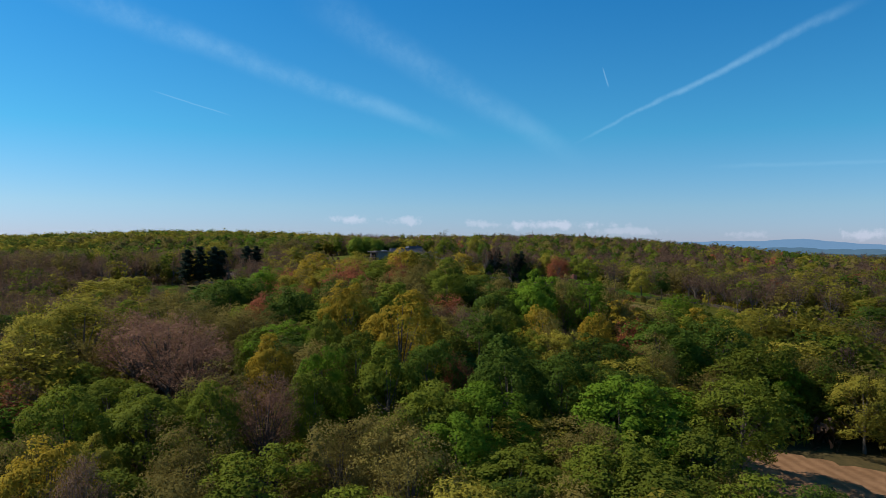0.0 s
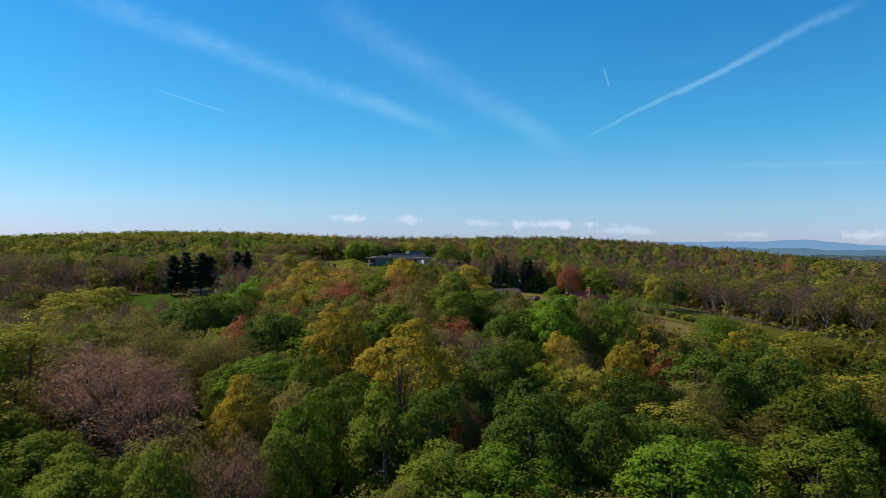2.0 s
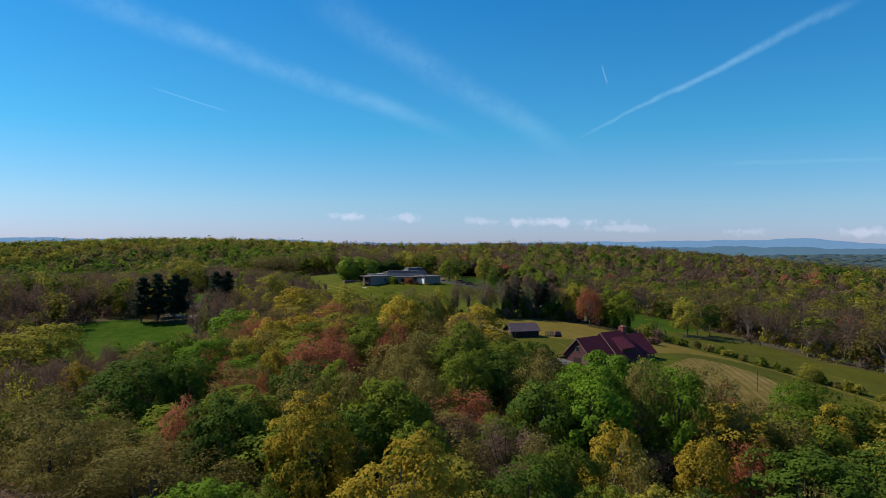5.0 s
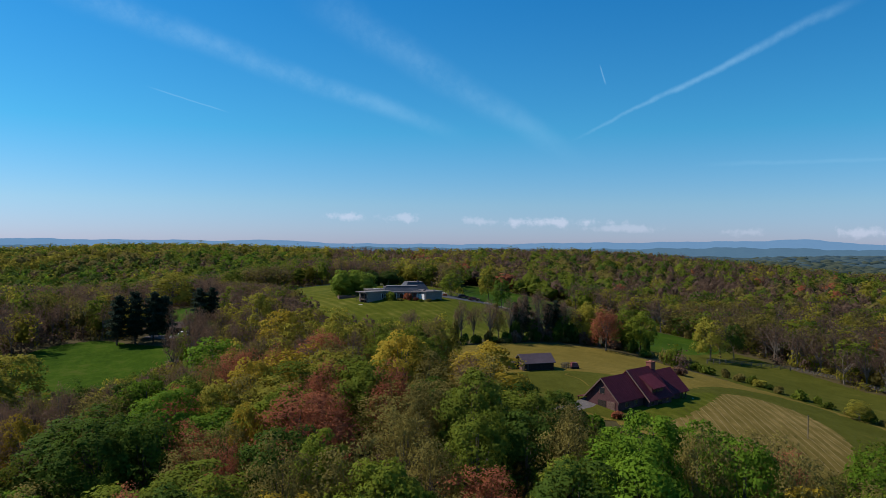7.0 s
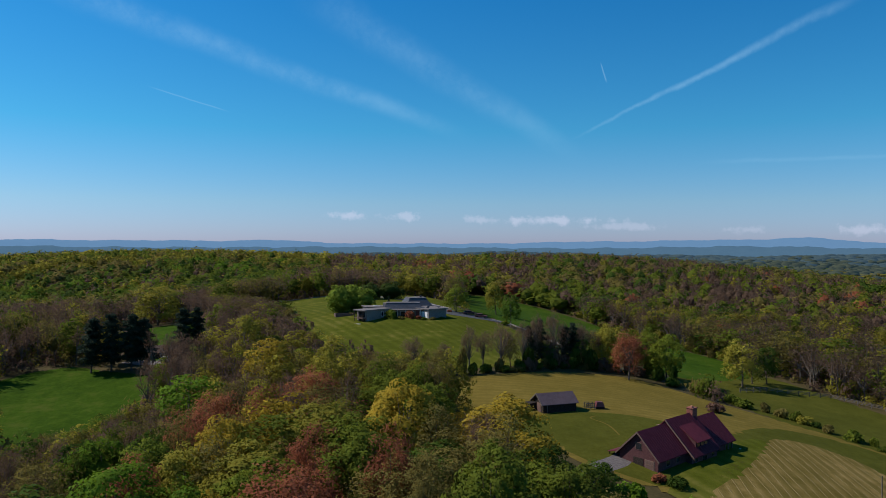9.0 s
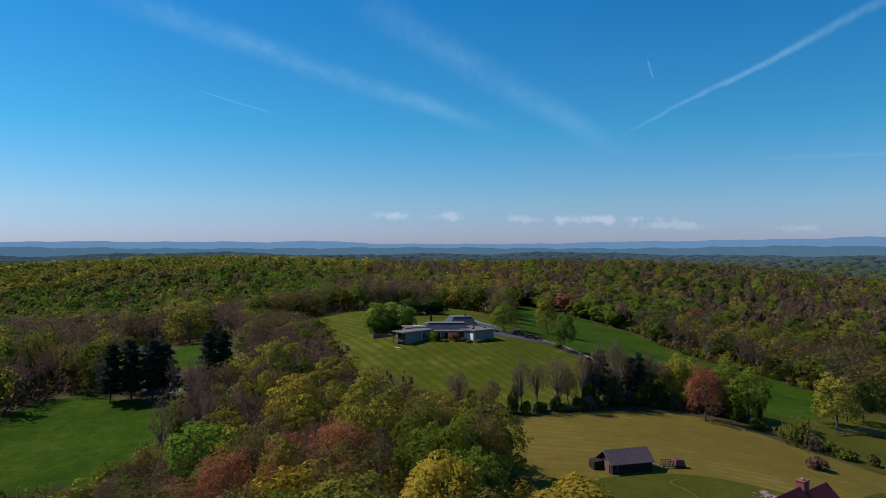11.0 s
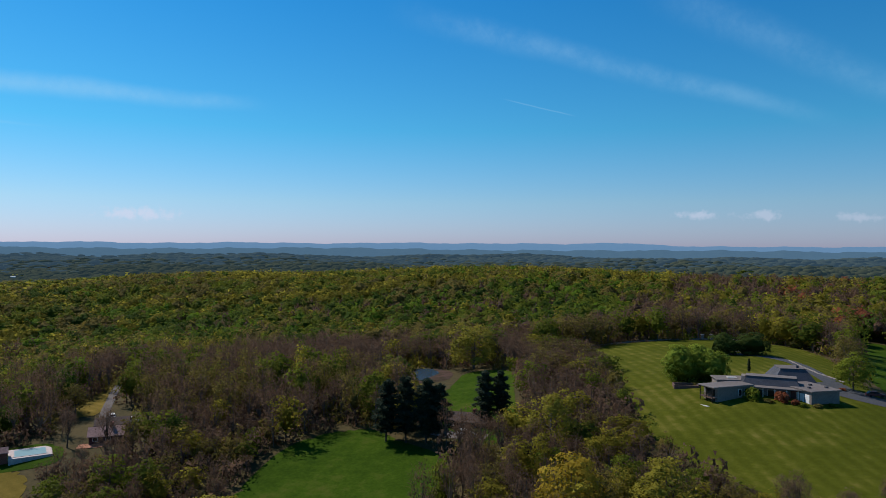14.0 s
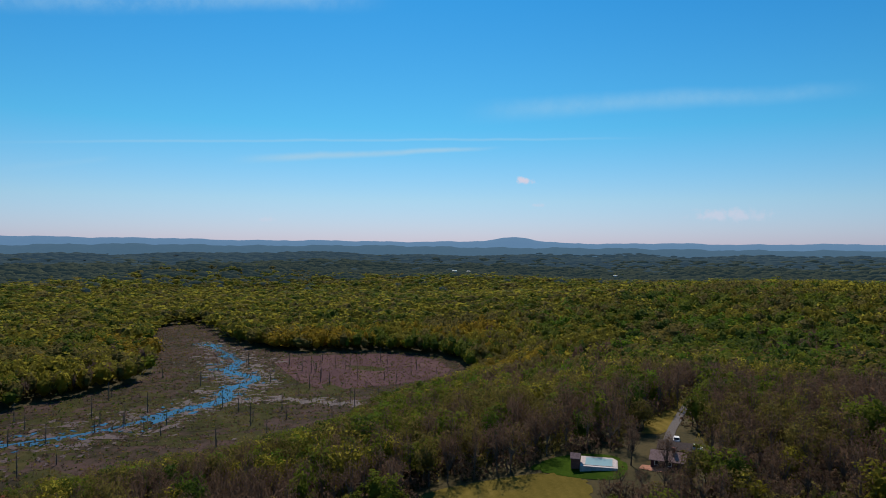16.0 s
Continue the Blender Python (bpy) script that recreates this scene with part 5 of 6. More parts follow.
    part("mansard", solid([(-0.6, -0.6, 2.9), (10.1, -0.6, 2.9), (10.1, 9.6, 2.9), (-0.6, 9.6, 2.9)], [(1.6, 1.6, 6.0), (7.9, 1.6, 6.0), (7.9, 7.4, 6.0), (1.6, 7.4, 6.0)]), SLATE, tm, "tall grey shingled mansard roof")
    part("roof_deck", box(1.5, 8.0, 1.5, 7.5, 6.0, 6.15), GREY_ROOF, tm)
    part("flue", box(6.0, 6.6, 3.0, 3.6, 6.15, 6.8), SLATE, tm)
    return tagged(h, "low blue-grey modern house with flat wings and mansard roofs", "house")


grey_house()


def small_house(name, x, y, heading, long, wide, wall, rise, wall_mat, roof_mat, label, chimney=False):
    h = base_at(name, x, y, heading)
    part("wall", gable_body(0, long, 0, wide, -0.8, wall, wall, wide / 2, wall + rise), wall_mat, h)
    part("roof", slope(-0.4, long + 0.4, -0.5, wall - 0.2, wide / 2, wall + rise + 0.08), roof_mat, h)
    part("roof", slope(-0.4, long + 0.4, wide + 0.5, wall - 0.2, wide / 2, wall + rise + 0.08), roof_mat, h)
    for k in range(int(long // 3)):
        pane(h, 0.9 + 3 * k, 2.1 + 3 * k, 0.0, 0.8, 1.9)
    part("door", box(long - 1.4, long - 0.5, -0.06, 0, 0.0, 2.0, 0.02), TRIM_BROWN, h)
    if chimney:
        part("chimney", box(long * 0.6, long * 0.6 + 0.8, wide / 2 - 0.4, wide / 2 + 0.4, wall, wall + rise + 1.2), BRICK, h)
    return tagged(h, label, "house")


small_house("cabin", -106, 300, radians(12), 11, 6, 2.2, 1.6, DARK_WOOD, BROWN_ROOF, "dark brown cabin half hidden behind tall pines", True)
small_house("house", -180.5, 247, radians(50), 8, 5, 2.2, 1.6, SIDING_RED, PINK_ROOF, "small house with a faded pink roof at the road's end", True)
small_house("garage", -186.0, 252.5, radians(50), 8, 5, 2.4, 1.2, SIDING_RED, BROWN_ROOF, "long low garage with brown shingles beside the road")
small_house("barn", -172, 396, radians(20), 12, 6, 2.4, 1.2, TRIM_BROWN, PINK_ROOF, "long low barn with a pale pinkish roof above the pond")
small_house("house", -214, 330, radians(30), 10, 7, 2.6, 1.5, SIDING_RED, PINK_ROOF, "red-walled house among bare trees")
small_house("shed", -126, 303, radians(20), 4, 3, 2.0, 1.0, GREY_SIDING, SHED_ROOF, "small grey shed at the edge of the meadow")


# ---------- water, roads, walls ----------
def water_material(name, colour, rough):
    m, t = material(name)
    p = node(t, "ShaderNodeBsdfPrincipled")
    p.inputs["Base Color"].default_value = (*colour, 1)
    p.inputs["Roughness"].default_value = rough
    p.inputs["IOR"].default_value = 1.33
    place = node(t, "ShaderNodeNewGeometry").outputs["Position"]
    n = node(t, "ShaderNodeTexNoise", i2=0.9, i3=4.0)
    wire(t, place, n.inputs[0])
    b = node(t, "ShaderNodeBump", i0=0.05, i1=0.1)
    wire(t, n.outputs[0], b.inputs["Height"])
    wire(t, b.outputs[0], p.inputs["Normal"])
    wire(t, p.outputs[0], node(t, "ShaderNodeOutputMaterial").inputs[0])
    return m


WATER = water_material("still_water", (0.030, 0.055, 0.085), 0.12)
POOL_WATER = water_material("pool_water", (0.22, 0.36, 0.40), 0.3)
SHALLOW = surface("shallow_mud_water", (0.022, 0.013, 0.012), (0.110, 0.064, 0.062), 1.1, 0.7, 0.2, 0.15)
pond_level = float(ground_z(-148, 357)) + 0.35
sheet("pond", POND, WATER, 0, "small blue pond among trees", "pond", 1.5, pond_level)
sheet("pond_bank", rounded([(-162, 371), (-152, 375.5), (-138, 363.5), (-133, 347), (-144, 342), (-154, 354)]), MARSH, 0.06, "muddy bank of the pond", "bank", 1.5)


def ribbon(name, points, widths, mat, lift, label, category, level=None):
    """A strip laid along a bent line over the ground."""
    pts = []
    P = np.array(points, float)
    for k in range(len(P) - 1):
        p0, p1, p2, p3 = P[max(k - 1, 0)], P[k], P[k + 1], P[min(k + 2, len(P) - 1)]
        for s in np.linspace(0, 1, 9)[:-1]:
            pts.append(0.5 * (2 * p1 + (p2 - p0) * s + (2 * p0 - 5 * p1 + 4 * p2 - p3) * s * s + (3 * p1 - p0 - 3 * p2 + p3) * s**3))
    pts.append(P[-1])
    pts = np.array(pts)
    d = np.gradient(pts, axis=0)
    side = np.stack([-d[:, 1], d[:, 0]], -1) / (np.linalg.norm(d, axis=1, keepdims=True) + 1e-9)
    w = np.interp(np.linspace(0, len(P) - 1, len(pts)), range(len(P)), widths)
    w = w * (1 + 0.18 * np.sin(np.arange(len(pts)) * 1.7) * (level is not None))
    rows = [pts + side * (w * s)[:, None] for s in (-0.5, -0.17, 0.17, 0.5)]
    V = np.concatenate([np.column_stack([r, (ground_z(r[:, 0], r[:, 1]) if level is None else np.maximum(level, ground_z(r[:, 0], r[:, 1]))) + lift]) for r in rows])
    n = len(pts)
    faces = [(r * n + k, r * n + k + 1, (r + 1) * n + k + 1, (r + 1) * n + k) for r in range(3) for k in range(n - 1)]
    return tagged(mesh_object(name, V, faces, mat, True), label, category, kind="structure")


STREAM = [(-290, 40), (-312, 62), (-324, 86), (-341, 105), (-359, 119), (-374, 134), (-398, 135), (-424, 149), (-440, 140), (-452, 132), (-478, 138), (-520, 126), (-560, 112)]
ribbon("stream", STREAM, [1.2, 2, 2.6, 4, 6, 8, 6, 5, 7, 4, 5, 3, 1.2], WATER, 0.26, "blue stream winding through the marsh", "stream")


def mud_pools(name, centre_line, spread, count, mat, lift, label, big):
    """Ragged patches of shallow water and mud, strewn along a line across the marsh."""
    P = np.array(centre_line, float)
    V, faces = [], []
    while len(faces) < count:
        k = int(rng.integers(len(P) - 1))
        f = rng.uniform()
        x, y = P[k] * (1 - f) + P[k + 1] * f + rng.normal(0, 1, 2) * (spread[k] * (1 - f) + spread[k + 1] * f)
        if not inside(MARSH_AREA, x, y):
            continue
        size, turn = big * rng.lognormal(0, 0.55), rng.uniform(0, 3.14)
        a = np.arange(11) * 2 * np.pi / 11
        r = size * rng.uniform(0.5, 1.15, 11)
        px, py = r * np.cos(a) * 1.9, r * np.sin(a) * 0.75
        qx, qy = x + px * math.cos(turn) - py * math.sin(turn), y + px * math.sin(turn) + py * math.cos(turn)
        faces.append(list(range(len(V), len(V) + 11)))
        V.extend(zip(qx, qy, ground_z(qx, qy) + lift + 0.0015 * (len(faces) % 40)))
    return tagged(mesh_object(name, V, faces, mat), label, "mud", kind="stuff")


mud_pools("mud_pools", STREAM, [20, 20, 15, 11, 8, 7, 8, 9, 10, 12, 12, 9, 5], 1500, SHALLOW, 0.20, "patches of wet pinkish-grey mud and shallow water in the marsh", 0.9)
mud_pools("water_pools", STREAM, [6, 7, 6, 5, 4, 4, 5, 5, 6, 6, 5, 4, 2], 260, WATER, 0.262, "small blue pools strewn along the stream", 1.0)
mud_pools("mud_pools", [(-374, 136), (-372, 160), (-362, 178), (-350, 200)], [4, 4, 4, 3], 120, SHALLOW, 0.19, "wet side channel in the marsh", 1.3)
mud_pools("sedge_mats", [(-300, 60), (-340, 90), (-370, 130), (-420, 160), (-400, 200)], [34, 34, 30, 30, 26], 700, SEDGE, 0.14, "flat mats of olive sedge between the pools", 2.6)
ribbon("road", [(-188, 255), (-191.5, 258.3), (-203, 267), (-217, 278.6), (-235, 293.3), (-255, 312), (-272, 326)], [3.2, 2.8, 2.6, 2.6, 2.6, 2.6, 2.6], GRAVEL, 0.13, "straight grey gravel lane between bare trees", "road")
ribbon("verge", [(-204, 261), (-213, 270), (-229, 284), (-247, 301)], [5, 10, 8, 4], HAYFIELD, 0.09, "tan grass verge beside the lane", "verge")
ribbon("driveway", [(-21, 360), (-12, 352), (-4, 349), (4, 347), (9, 343)], [9, 12, 9, 4, 1.5], ASPHALT, 0.13, "grey driveway running down beside the lawn", "driveway")
ribbon("driveway", [(-58, 392), (-48, 398), (-38, 400), (-28, 392), (-20, 372), (-14, 356)], [5, 5, 6, 5, 5, 6], ASPHALT, 0.13, "grey driveway curving behind the house", "driveway")
ribbon("yard", [(12, 198), (15, 200.5), (18, 203), (20, 206)], [2, 4, 4, 3], GRAVEL, 0.10, "pale gravel yard in front of the garage", "yard")
ribbon("path", [(21, 216), (20, 222), (17.5, 226), (19, 228)], [0.3, 0.35, 0.35, 0.3], HAYFIELD, 0.12, "narrow worn earth path to the shed", "path")
ribbon("lawn", [(24, 192), (31, 198), (38, 206), (45, 216), (50, 226)], [2, 9, 11, 10, 1], LAWN, 0.10, "mown green lawn in front of the red house", "lawn")
ribbon("yard", [(-112, 299), (-104, 296), (-92, 296)], [5, 4, 4], GRAVEL, 0.10, "pale gravel yard of the cabin", "yard")


def low_wall(points, label):
    """A low stone wall of single stones along a line."""
    root = new("stone_wall")
    P = np.array(points, float)
    seg = np.linalg.norm(np.diff(P, axis=0), axis=1)
    total, s = seg.sum(), 0.0
    shapes = []
    for k in range(5):
        b = box(-0.56, 0.56, -0.2, 0.2, -0.3, 0.38, 0.07)
        for v in b.verts:
            v.co += Vector(rng.uniform(-0.06, 0.06, 3))
        me = bpy.data.meshes.new("stone")
        b.to_mesh(me)
        b.free()
        me.materials.append(STONE)
        shapes.append(me)
    while s < total:
        k = int(np.searchsorted(np.cumsum(seg), s))
        k = min(k, len(seg) - 1)
        f = (s - (np.cumsum(seg)[k] - seg[k])) / seg[k]
        x, y = P[k] * (1 - f) + P[k + 1] * f
        ob = new("stone", shapes[int(rng.integers(5))])
        d = P[k + 1] - P[k]
        ob.matrix_basis = Matrix.Translation((x, y, at_ground(x, y))) @ Matrix.Rotation(math.atan2(d[1], d[0]) + rng.normal(0, 0.06), 4, "Z")
        ob.parent = root
        s += 1.1
    return tagged(root, label, "wall", kind="structure")


low_wall([(2, 350), (8, 345.5), (13, 337), (18, 326.5), (24, 315.5), (32, 303.5)], "low pale stone wall beside the driveway")
low_wall([(-30, 396), (-26, 386), (-21, 376), (-14, 368)], "low pale stone wall behind the grey house")
low_wall([(-108, 424), (-95, 433), (-78, 440), (-60, 447), (-50, 448)], "low stone wall along the top of the lawn")


def rail_fence(points):
    root = new("rail_fence")
    P = np.array(points, float)
    for a, b in zip(P, P[1:]):
        n = max(1, int(np.linalg.norm(b - a) / 3.0))
        heading = math.atan2(b[1] - a[1], b[0] - a[0])
        step = np.linalg.norm(b - a) / n
        for k in range(n):
            x, y = a + (b - a) * k / n
            x2, y2 = a + (b - a) * (k + 1) / n
            z, z2 = at_ground(x, y), at_ground(x2, y2)
            p = part("post", box(-0.09, 0.09, -0.09, 0.09, -0.3, 1.35), WEATHERED, root)
            p.matrix_basis = Matrix.Translation((x, y, z)) @ Matrix.Rotation(heading, 4, "Z")
            for h in (0.45, 0.8, 1.15):
                r = part("rail", solid([(0, -0.04, h), (step, -0.04, h + z2 - z), (step, 0.04, h + z2 - z), (0, 0.04, h)],
                                       [(0, -0.04, h + 0.13), (step, -0.04, h + 0.13 + z2 - z), (step, 0.04, h + 0.13 + z2 - z), (0, 0.04, h + 0.13)]), WEATHERED, root)
                r.matrix_basis = Matrix.Translation((x, y, z)) @ Matrix.Rotation(heading, 4, "Z")
    return tagged(root, "weathered wooden rail fence along the wood's edge", "fence")


rail_fence([(68, 284), (78, 291), (96, 291), (106, 282), (113, 269), (135, 250)])


POOL_DECK = surface("pinkish_deck", (0.40, 0.33, 0.31), (0.56, 0.47, 0.45), 2.0, 0.9, 0.2)


def pool():
    x, y = -188.4, 236.8
    p = base_at("swimming_pool", x, y, radians(62), at_ground(x, y) + 0.58)
    part("deck", box(-4.7, 4.7, -4.4, 4.4, -1.6, 0.15, 0.05), POOL_DECK, p, "pinkish white pool deck")
    part("water", box(-3.4, 3.4, -2.9, 3.2, 0.14, 0.17), POOL_WATER, p, "pale turquoise water")
    part("coping", box(-4.0, 4.0, -3.3, -3.12, 0.15, 0.24), CONCRETE, p)
    part("pool_shed", gable_body(-7.0, -4.8, -3.0, -0.4, -1.2, 1.5, 1.5, -1.7, 2.3), BRICK, p)
    part("shed_roof", slope(-7.2, -4.6, -3.3, 1.35, -1.7, 2.45), PINK_ROOF, p)
    part("shed_roof", slope(-7.2, -4.6, -0.1, 1.35, -1.7, 2.45), PINK_ROOF, p)
    return tagged(p, "rectangular swimming pool with white deck and small red shed", "pool")


pool()
ribbon("terrace", [(-182, 245), (-179.5, 247), (-177, 249)], [2.5, 3.2, 2.5], EARTH, 0.14, "orange-red terrace beside the pool", "terrace")


def car(x, y, heading, paint, label):
    c = base_at("car", x, y, heading, at_ground(x, y) + 0.15)
    side = [(-2.2, 0.35), (2.2, 0.35), (2.25, 0.75), (1.3, 0.92), (-2.1, 0.95), (-2.25, 0.7)]
    part("body", solid([(px, -0.85, pz) for px, pz in side], [(px, 0.85, pz) for px, pz in side]), paint, c)
    cab = [(-1.9, 0.93), (1.1, 0.9), (0.4, 1.42), (-1.5, 1.44)]
    part("cabin", solid([(px, -0.74, pz) for px, pz in cab], [(px, 0.74, pz) for px, pz in cab]), GLASS, c)
    part("roof", box(-1.45, 0.38, -0.68, 0.68, 1.42, 1.48, 0.02), paint, c)
    for px in (-1.35, 1.35):
        for py in (-0.8, 0.8):
            bm = bmesh.new()
            bmesh.ops.create_cone(bm, cap_ends=True, segments=14, radius1=0.33, radius2=0.33, depth=0.2,
                                  matrix=Matrix.Translation((px, py, 0.33)) @ Matrix.Rotation(radians(90), 4, "X"))
            part("wheel", bm, DARK_WOOD, c)
    return tagged(c, label, "car")


car(-7, 355, 0.3, RED_PAINT, "dark red car parked on the driveway")
car(-2.5, 350, -0.2, RED_PAINT, "dark red car at the driveway's edge")
car(-194.0, 263, 2.58, WHITE, "white car parked at the lane's end")
car(-186, 263, 0.9, WHITE, "white car parked under bare trees")
car(-98, 296, 0.1, WHITE, "white car parked in front of the cabin")

# cut hay lying in rows on the oval
hay = []
c, s = math.cos(radians(-92)), math.sin(radians(-92))
for k in range(36):
    last = None
    for a in np.arange(-36, 36, 0.9):
        sway = -28 + 1.63 * k + 0.12 * math.sin(0.35 * a + 1.7 * k)
        px, py = 52 + a * c - sway * s, 205 + a * s + sway * c
        if not inside(CUT_OVAL, px, py) or rng.uniform() < 0.03:
            last = None
            continue
        z, wv = at_ground(px, py) + 0.13, 0.03 + 0.09 * rng.uniform()
        here = ((px + s * wv, py - c * wv, z), (px, py, z + 0.04), (px - s * wv, py + c * wv, z))
        if last:
            hay.append([last[0], here[0], here[1], last[1]])
            hay.append([last[1], here[1], here[2], last[2]])
        last = here
HAY = surface("dry_hay", (0.130, 0.092, 0.036), (0.20, 0.142, 0.058), 4.0, 0.95, 0.4)
tagged(new("hay_rows", quads_mesh("hay_rows", np.array(hay), HAY)), "straw-coloured rows of cut hay", "hay", kind="stuff")
part("pole", box(-0.06, 0.06, -0.06, 0.06, -0.3, 4.5), WEATHERED).matrix_basis = Matrix.Translation((59.4, 201.7, at_ground(59.4, 201.7)))
tagged(bpy.data.objects["pole"], "thin pale pole standing in the hayfield", "pole")

# bench before the clipped trees, and the piers of the gate at the lawn's top
bench = base_at("bench", -46, 404.6, 0.5)
part("seat", box(-1.9, 1.9, -0.3, 0.3, 0.42, 0.52, 0.02), WHITE, bench)
part("backrest", box(-1.9, 1.9, 0.26, 0.34, 0.55, 0.95, 0.02), WHITE, bench)
for px in (-1.7, 0.0, 1.7):
    part("leg", box(px - 0.06, px + 0.06, -0.26, 0.26, -0.3, 0.42), WHITE, bench)
tagged(bench, "long white garden bench below clipped round trees", "bench")
for px, py in ((-66.2, 446.5), (-62.8, 448.0)):
    pier = base_at("gate_pier", px, py, 0.3)
    part("shaft", box(-0.55, 0.55, -0.55, 0.55, -0.3, 1.7, 0.04), STONE, pier)
    part("cap", box(-0.68, 0.68, -0.68, 0.68, 1.7, 1.9, 0.04), CONCRETE, pier, "pale stone cap")
    tagged(pier, "pale square stone gate pier at the lawn's top", "pier", "gate piers")

# rough stone heap behind the red house
heap = base_at("stone_heap", 31, 224, 0.3)
for k in range(14):
    b = box(-0.6, 0.6, -0.45, 0.45, -0.3, 0.1, 0.08)
    for v in b.verts:
        v.co = v.co + Vector(rng.uniform(-0.12, 0.12, 3))
    r = part("stone", b, PINK_ROOF, heap)
    r.matrix_basis = Matrix.Translation((rng.uniform(-3, 3), rng.uniform(-2, 2), 0.05)) @ Matrix.Rotation(rng.uniform(0, 6.3), 4, "Z")
tagged(heap, "flat spread of pinkish stones behind the house", "stones")


# ---------- shrubs and undergrowth ----------
def shrub_proto(kind, n=420, size=0.42):
    root = new("shrub")
    d = unit(rng.normal(size=(14, 3)))
    C = np.abs(d) * [1, 1, 0.6] * np.sign(d) * 0.7
    C[:, 2] = np.abs(C[:, 2]) + 0.35
    r = rng.uniform(0.35, 0.6, len(C))
    pick = rng.choice(len(C), n)
    e = unit(rng.normal(size=(n, 3)) + [0, 0, 0.4])
    P = C[pick] + e * r[pick][:, None]
    P[:, 2] = np.maximum(P[:, 2], 0.05)
    ob = new("crown", quads_mesh(kind + "_shrub", cards(P, unit(e + 0.4 * rng.normal(size=(n, 3))), size, size * 0.7), LEAF_ONE[kind]))
    ob.parent = root
    return root


SHRUBS = {}


def shrub(kind, x, y, wide, high, label, group="hedge shrubs"):
    m = Matrix.Translation((x, y, at_ground(x, y))) @ Matrix.Rotation(rng.uniform(0, 6.28), 4, "Z") @ Matrix.Diagonal((wide / 1.2, wide / 1.2, high / 1.3, 1))
    if kind not in SHRUBS:
        s = SHRUBS[kind] = shrub_proto(kind)
    else:
        s = copy_thing(SHRUBS[kind], Matrix.Identity(4))
    s.matrix_basis = m
    return tagged(s, label, "shrub", group)


def along(points, gap):
    P = np.array(points, float)
    seg = np.linalg.norm(np.diff(P, axis=0), axis=1)
    at = np.cumsum(np.r_[0, seg])
    for s in np.arange(0, at[-1], gap):
        yield np.interp(s, at, P[:, 0]), np.interp(s, at, P[:, 1])


# hedge between hayfield and the strip of grass
for px, py in along([(52, 274), (60, 264), (70, 253), (78, 244), (88, 229), (98, 214), (106, 200)], 2.6):
    if rng.uniform() < 0.85:
        kind = ("green", "dark", "olive", "yellow")[int(rng.integers(4))]
        shrub(kind, px + rng.normal(0, 0.9), py + rng.normal(0, 0.9), rng.uniform(1.0, 2.4), rng.uniform(1.0, 2.8), "rounded green hedge shrub between two fields")
# undergrowth below the hedgerow
for px, py in along([(-22, 262), (-8, 266), (4, 271), (16, 279), (28, 286), (42, 286), (50, 277)], 1.7):
    kind = ("dark", "dark", "olive", "bare")[int(rng.integers(4))]
    shrub(kind, px + rng.normal(0, 1.0), py + rng.normal(0, 0.8), rng.uniform(1.2, 2.4), rng.choice([1.4, 2.2, 3.4, 5.5]) * rng.uniform(0.8, 1.2), "dark undergrowth shrub below the hedgerow trees", "hedgerow shrubs")
# bushes at the wood's edge below the red house
for row in ([(13, 190), (20, 186), (28, 180), (36, 174), (44, 168), (54, 165)], [(12, 184), (20, 179), (28, 173), (37, 167), (48, 162)], [(15, 178), (24, 172), (33, 167)]):
    for px, py in along(row, 2.6):
        shrub(("green", "olive", "dark", "bright")[int(rng.integers(4))], px + rng.normal(0, 0.8), py + rng.normal(0, 0.8), rng.uniform(1.6, 2.6), rng.uniform(1.8, 3.4), "leafy bush at the edge of the wood", "wood edge bushes")
# along the far edge of the east meadow
for px, py in along([(92, 345), (84, 356), (68, 382), (56, 420), (46, 456), (20, 492)], 2.8):
    shrub(("yellow", "olive", "green")[int(rng.integers(3))], px + rng.normal(0, 1.5), py + rng.normal(0, 1.5), rng.uniform(1.6, 2.6), rng.uniform(1.8, 3.2), "yellow-green shrub at the meadow's edge", "meadow shrubs")
for kind, px, py, w, h, label in [
    ("red", -27.5, 331.5, 2.0, 2.6, "dark red ornamental maple in the courtyard"), ("red", -24.5, 330.6, 1.2, 1.3, "low red shrub in the courtyard bed"),
    ("green", -34.0, 330.8, 2.4, 3.0, "dense rounded shrub against the grey wing"), ("olive", -30.5, 329.5, 1.5, 0.9, "low shrub in the courtyard bed"),
    ("green", -22.5, 329.8, 1.3, 0.9, "low green shrub in the courtyard bed"), ("olive", -19.5, 331.2, 1.3, 0.9, "low shrub against the wing wall"),
    ("dark", -16.5, 334.4, 1.2, 0.8, "low dark shrub against the wing wall"), ("green", 6.0, 341.0, 1.8, 1.6, "rounded pale shrub by the driveway"),
    ("pink", 49, 248, 2.2, 2.2, "small pink-flowering bush in the field"), ("red", 23.0, 196.5, 1.3, 1.3, "dark reddish shrub beside the garage"),
    ("dark", 25.5, 195.2, 1.6, 1.6, "dark shrub beside the garage"), ("red", -14.5, 354.5, 1.0, 0.9, "red shrub by the driveway"),
    ("olive", -49.5, 340.0, 1.2, 0.9, "low shrub in the planter below the willows"),
]:
    shrub(kind, px, py, w, h, label, "garden shrubs")
planter = base_at("planter", -52, 338, radians(20))
for px0, px1, py0, py1 in ((-3.2, 3.2, -2.0, -1.7), (-3.2, 3.2, 1.7, 2.0), (-3.2, -2.9, -1.7, 1.7), (2.9, 3.2, -1.7, 1.7)):
    part("side_board", box(px0, px1, py0, py1, -0.6, 0.8, 0.03), TRIM_BROWN, planter)
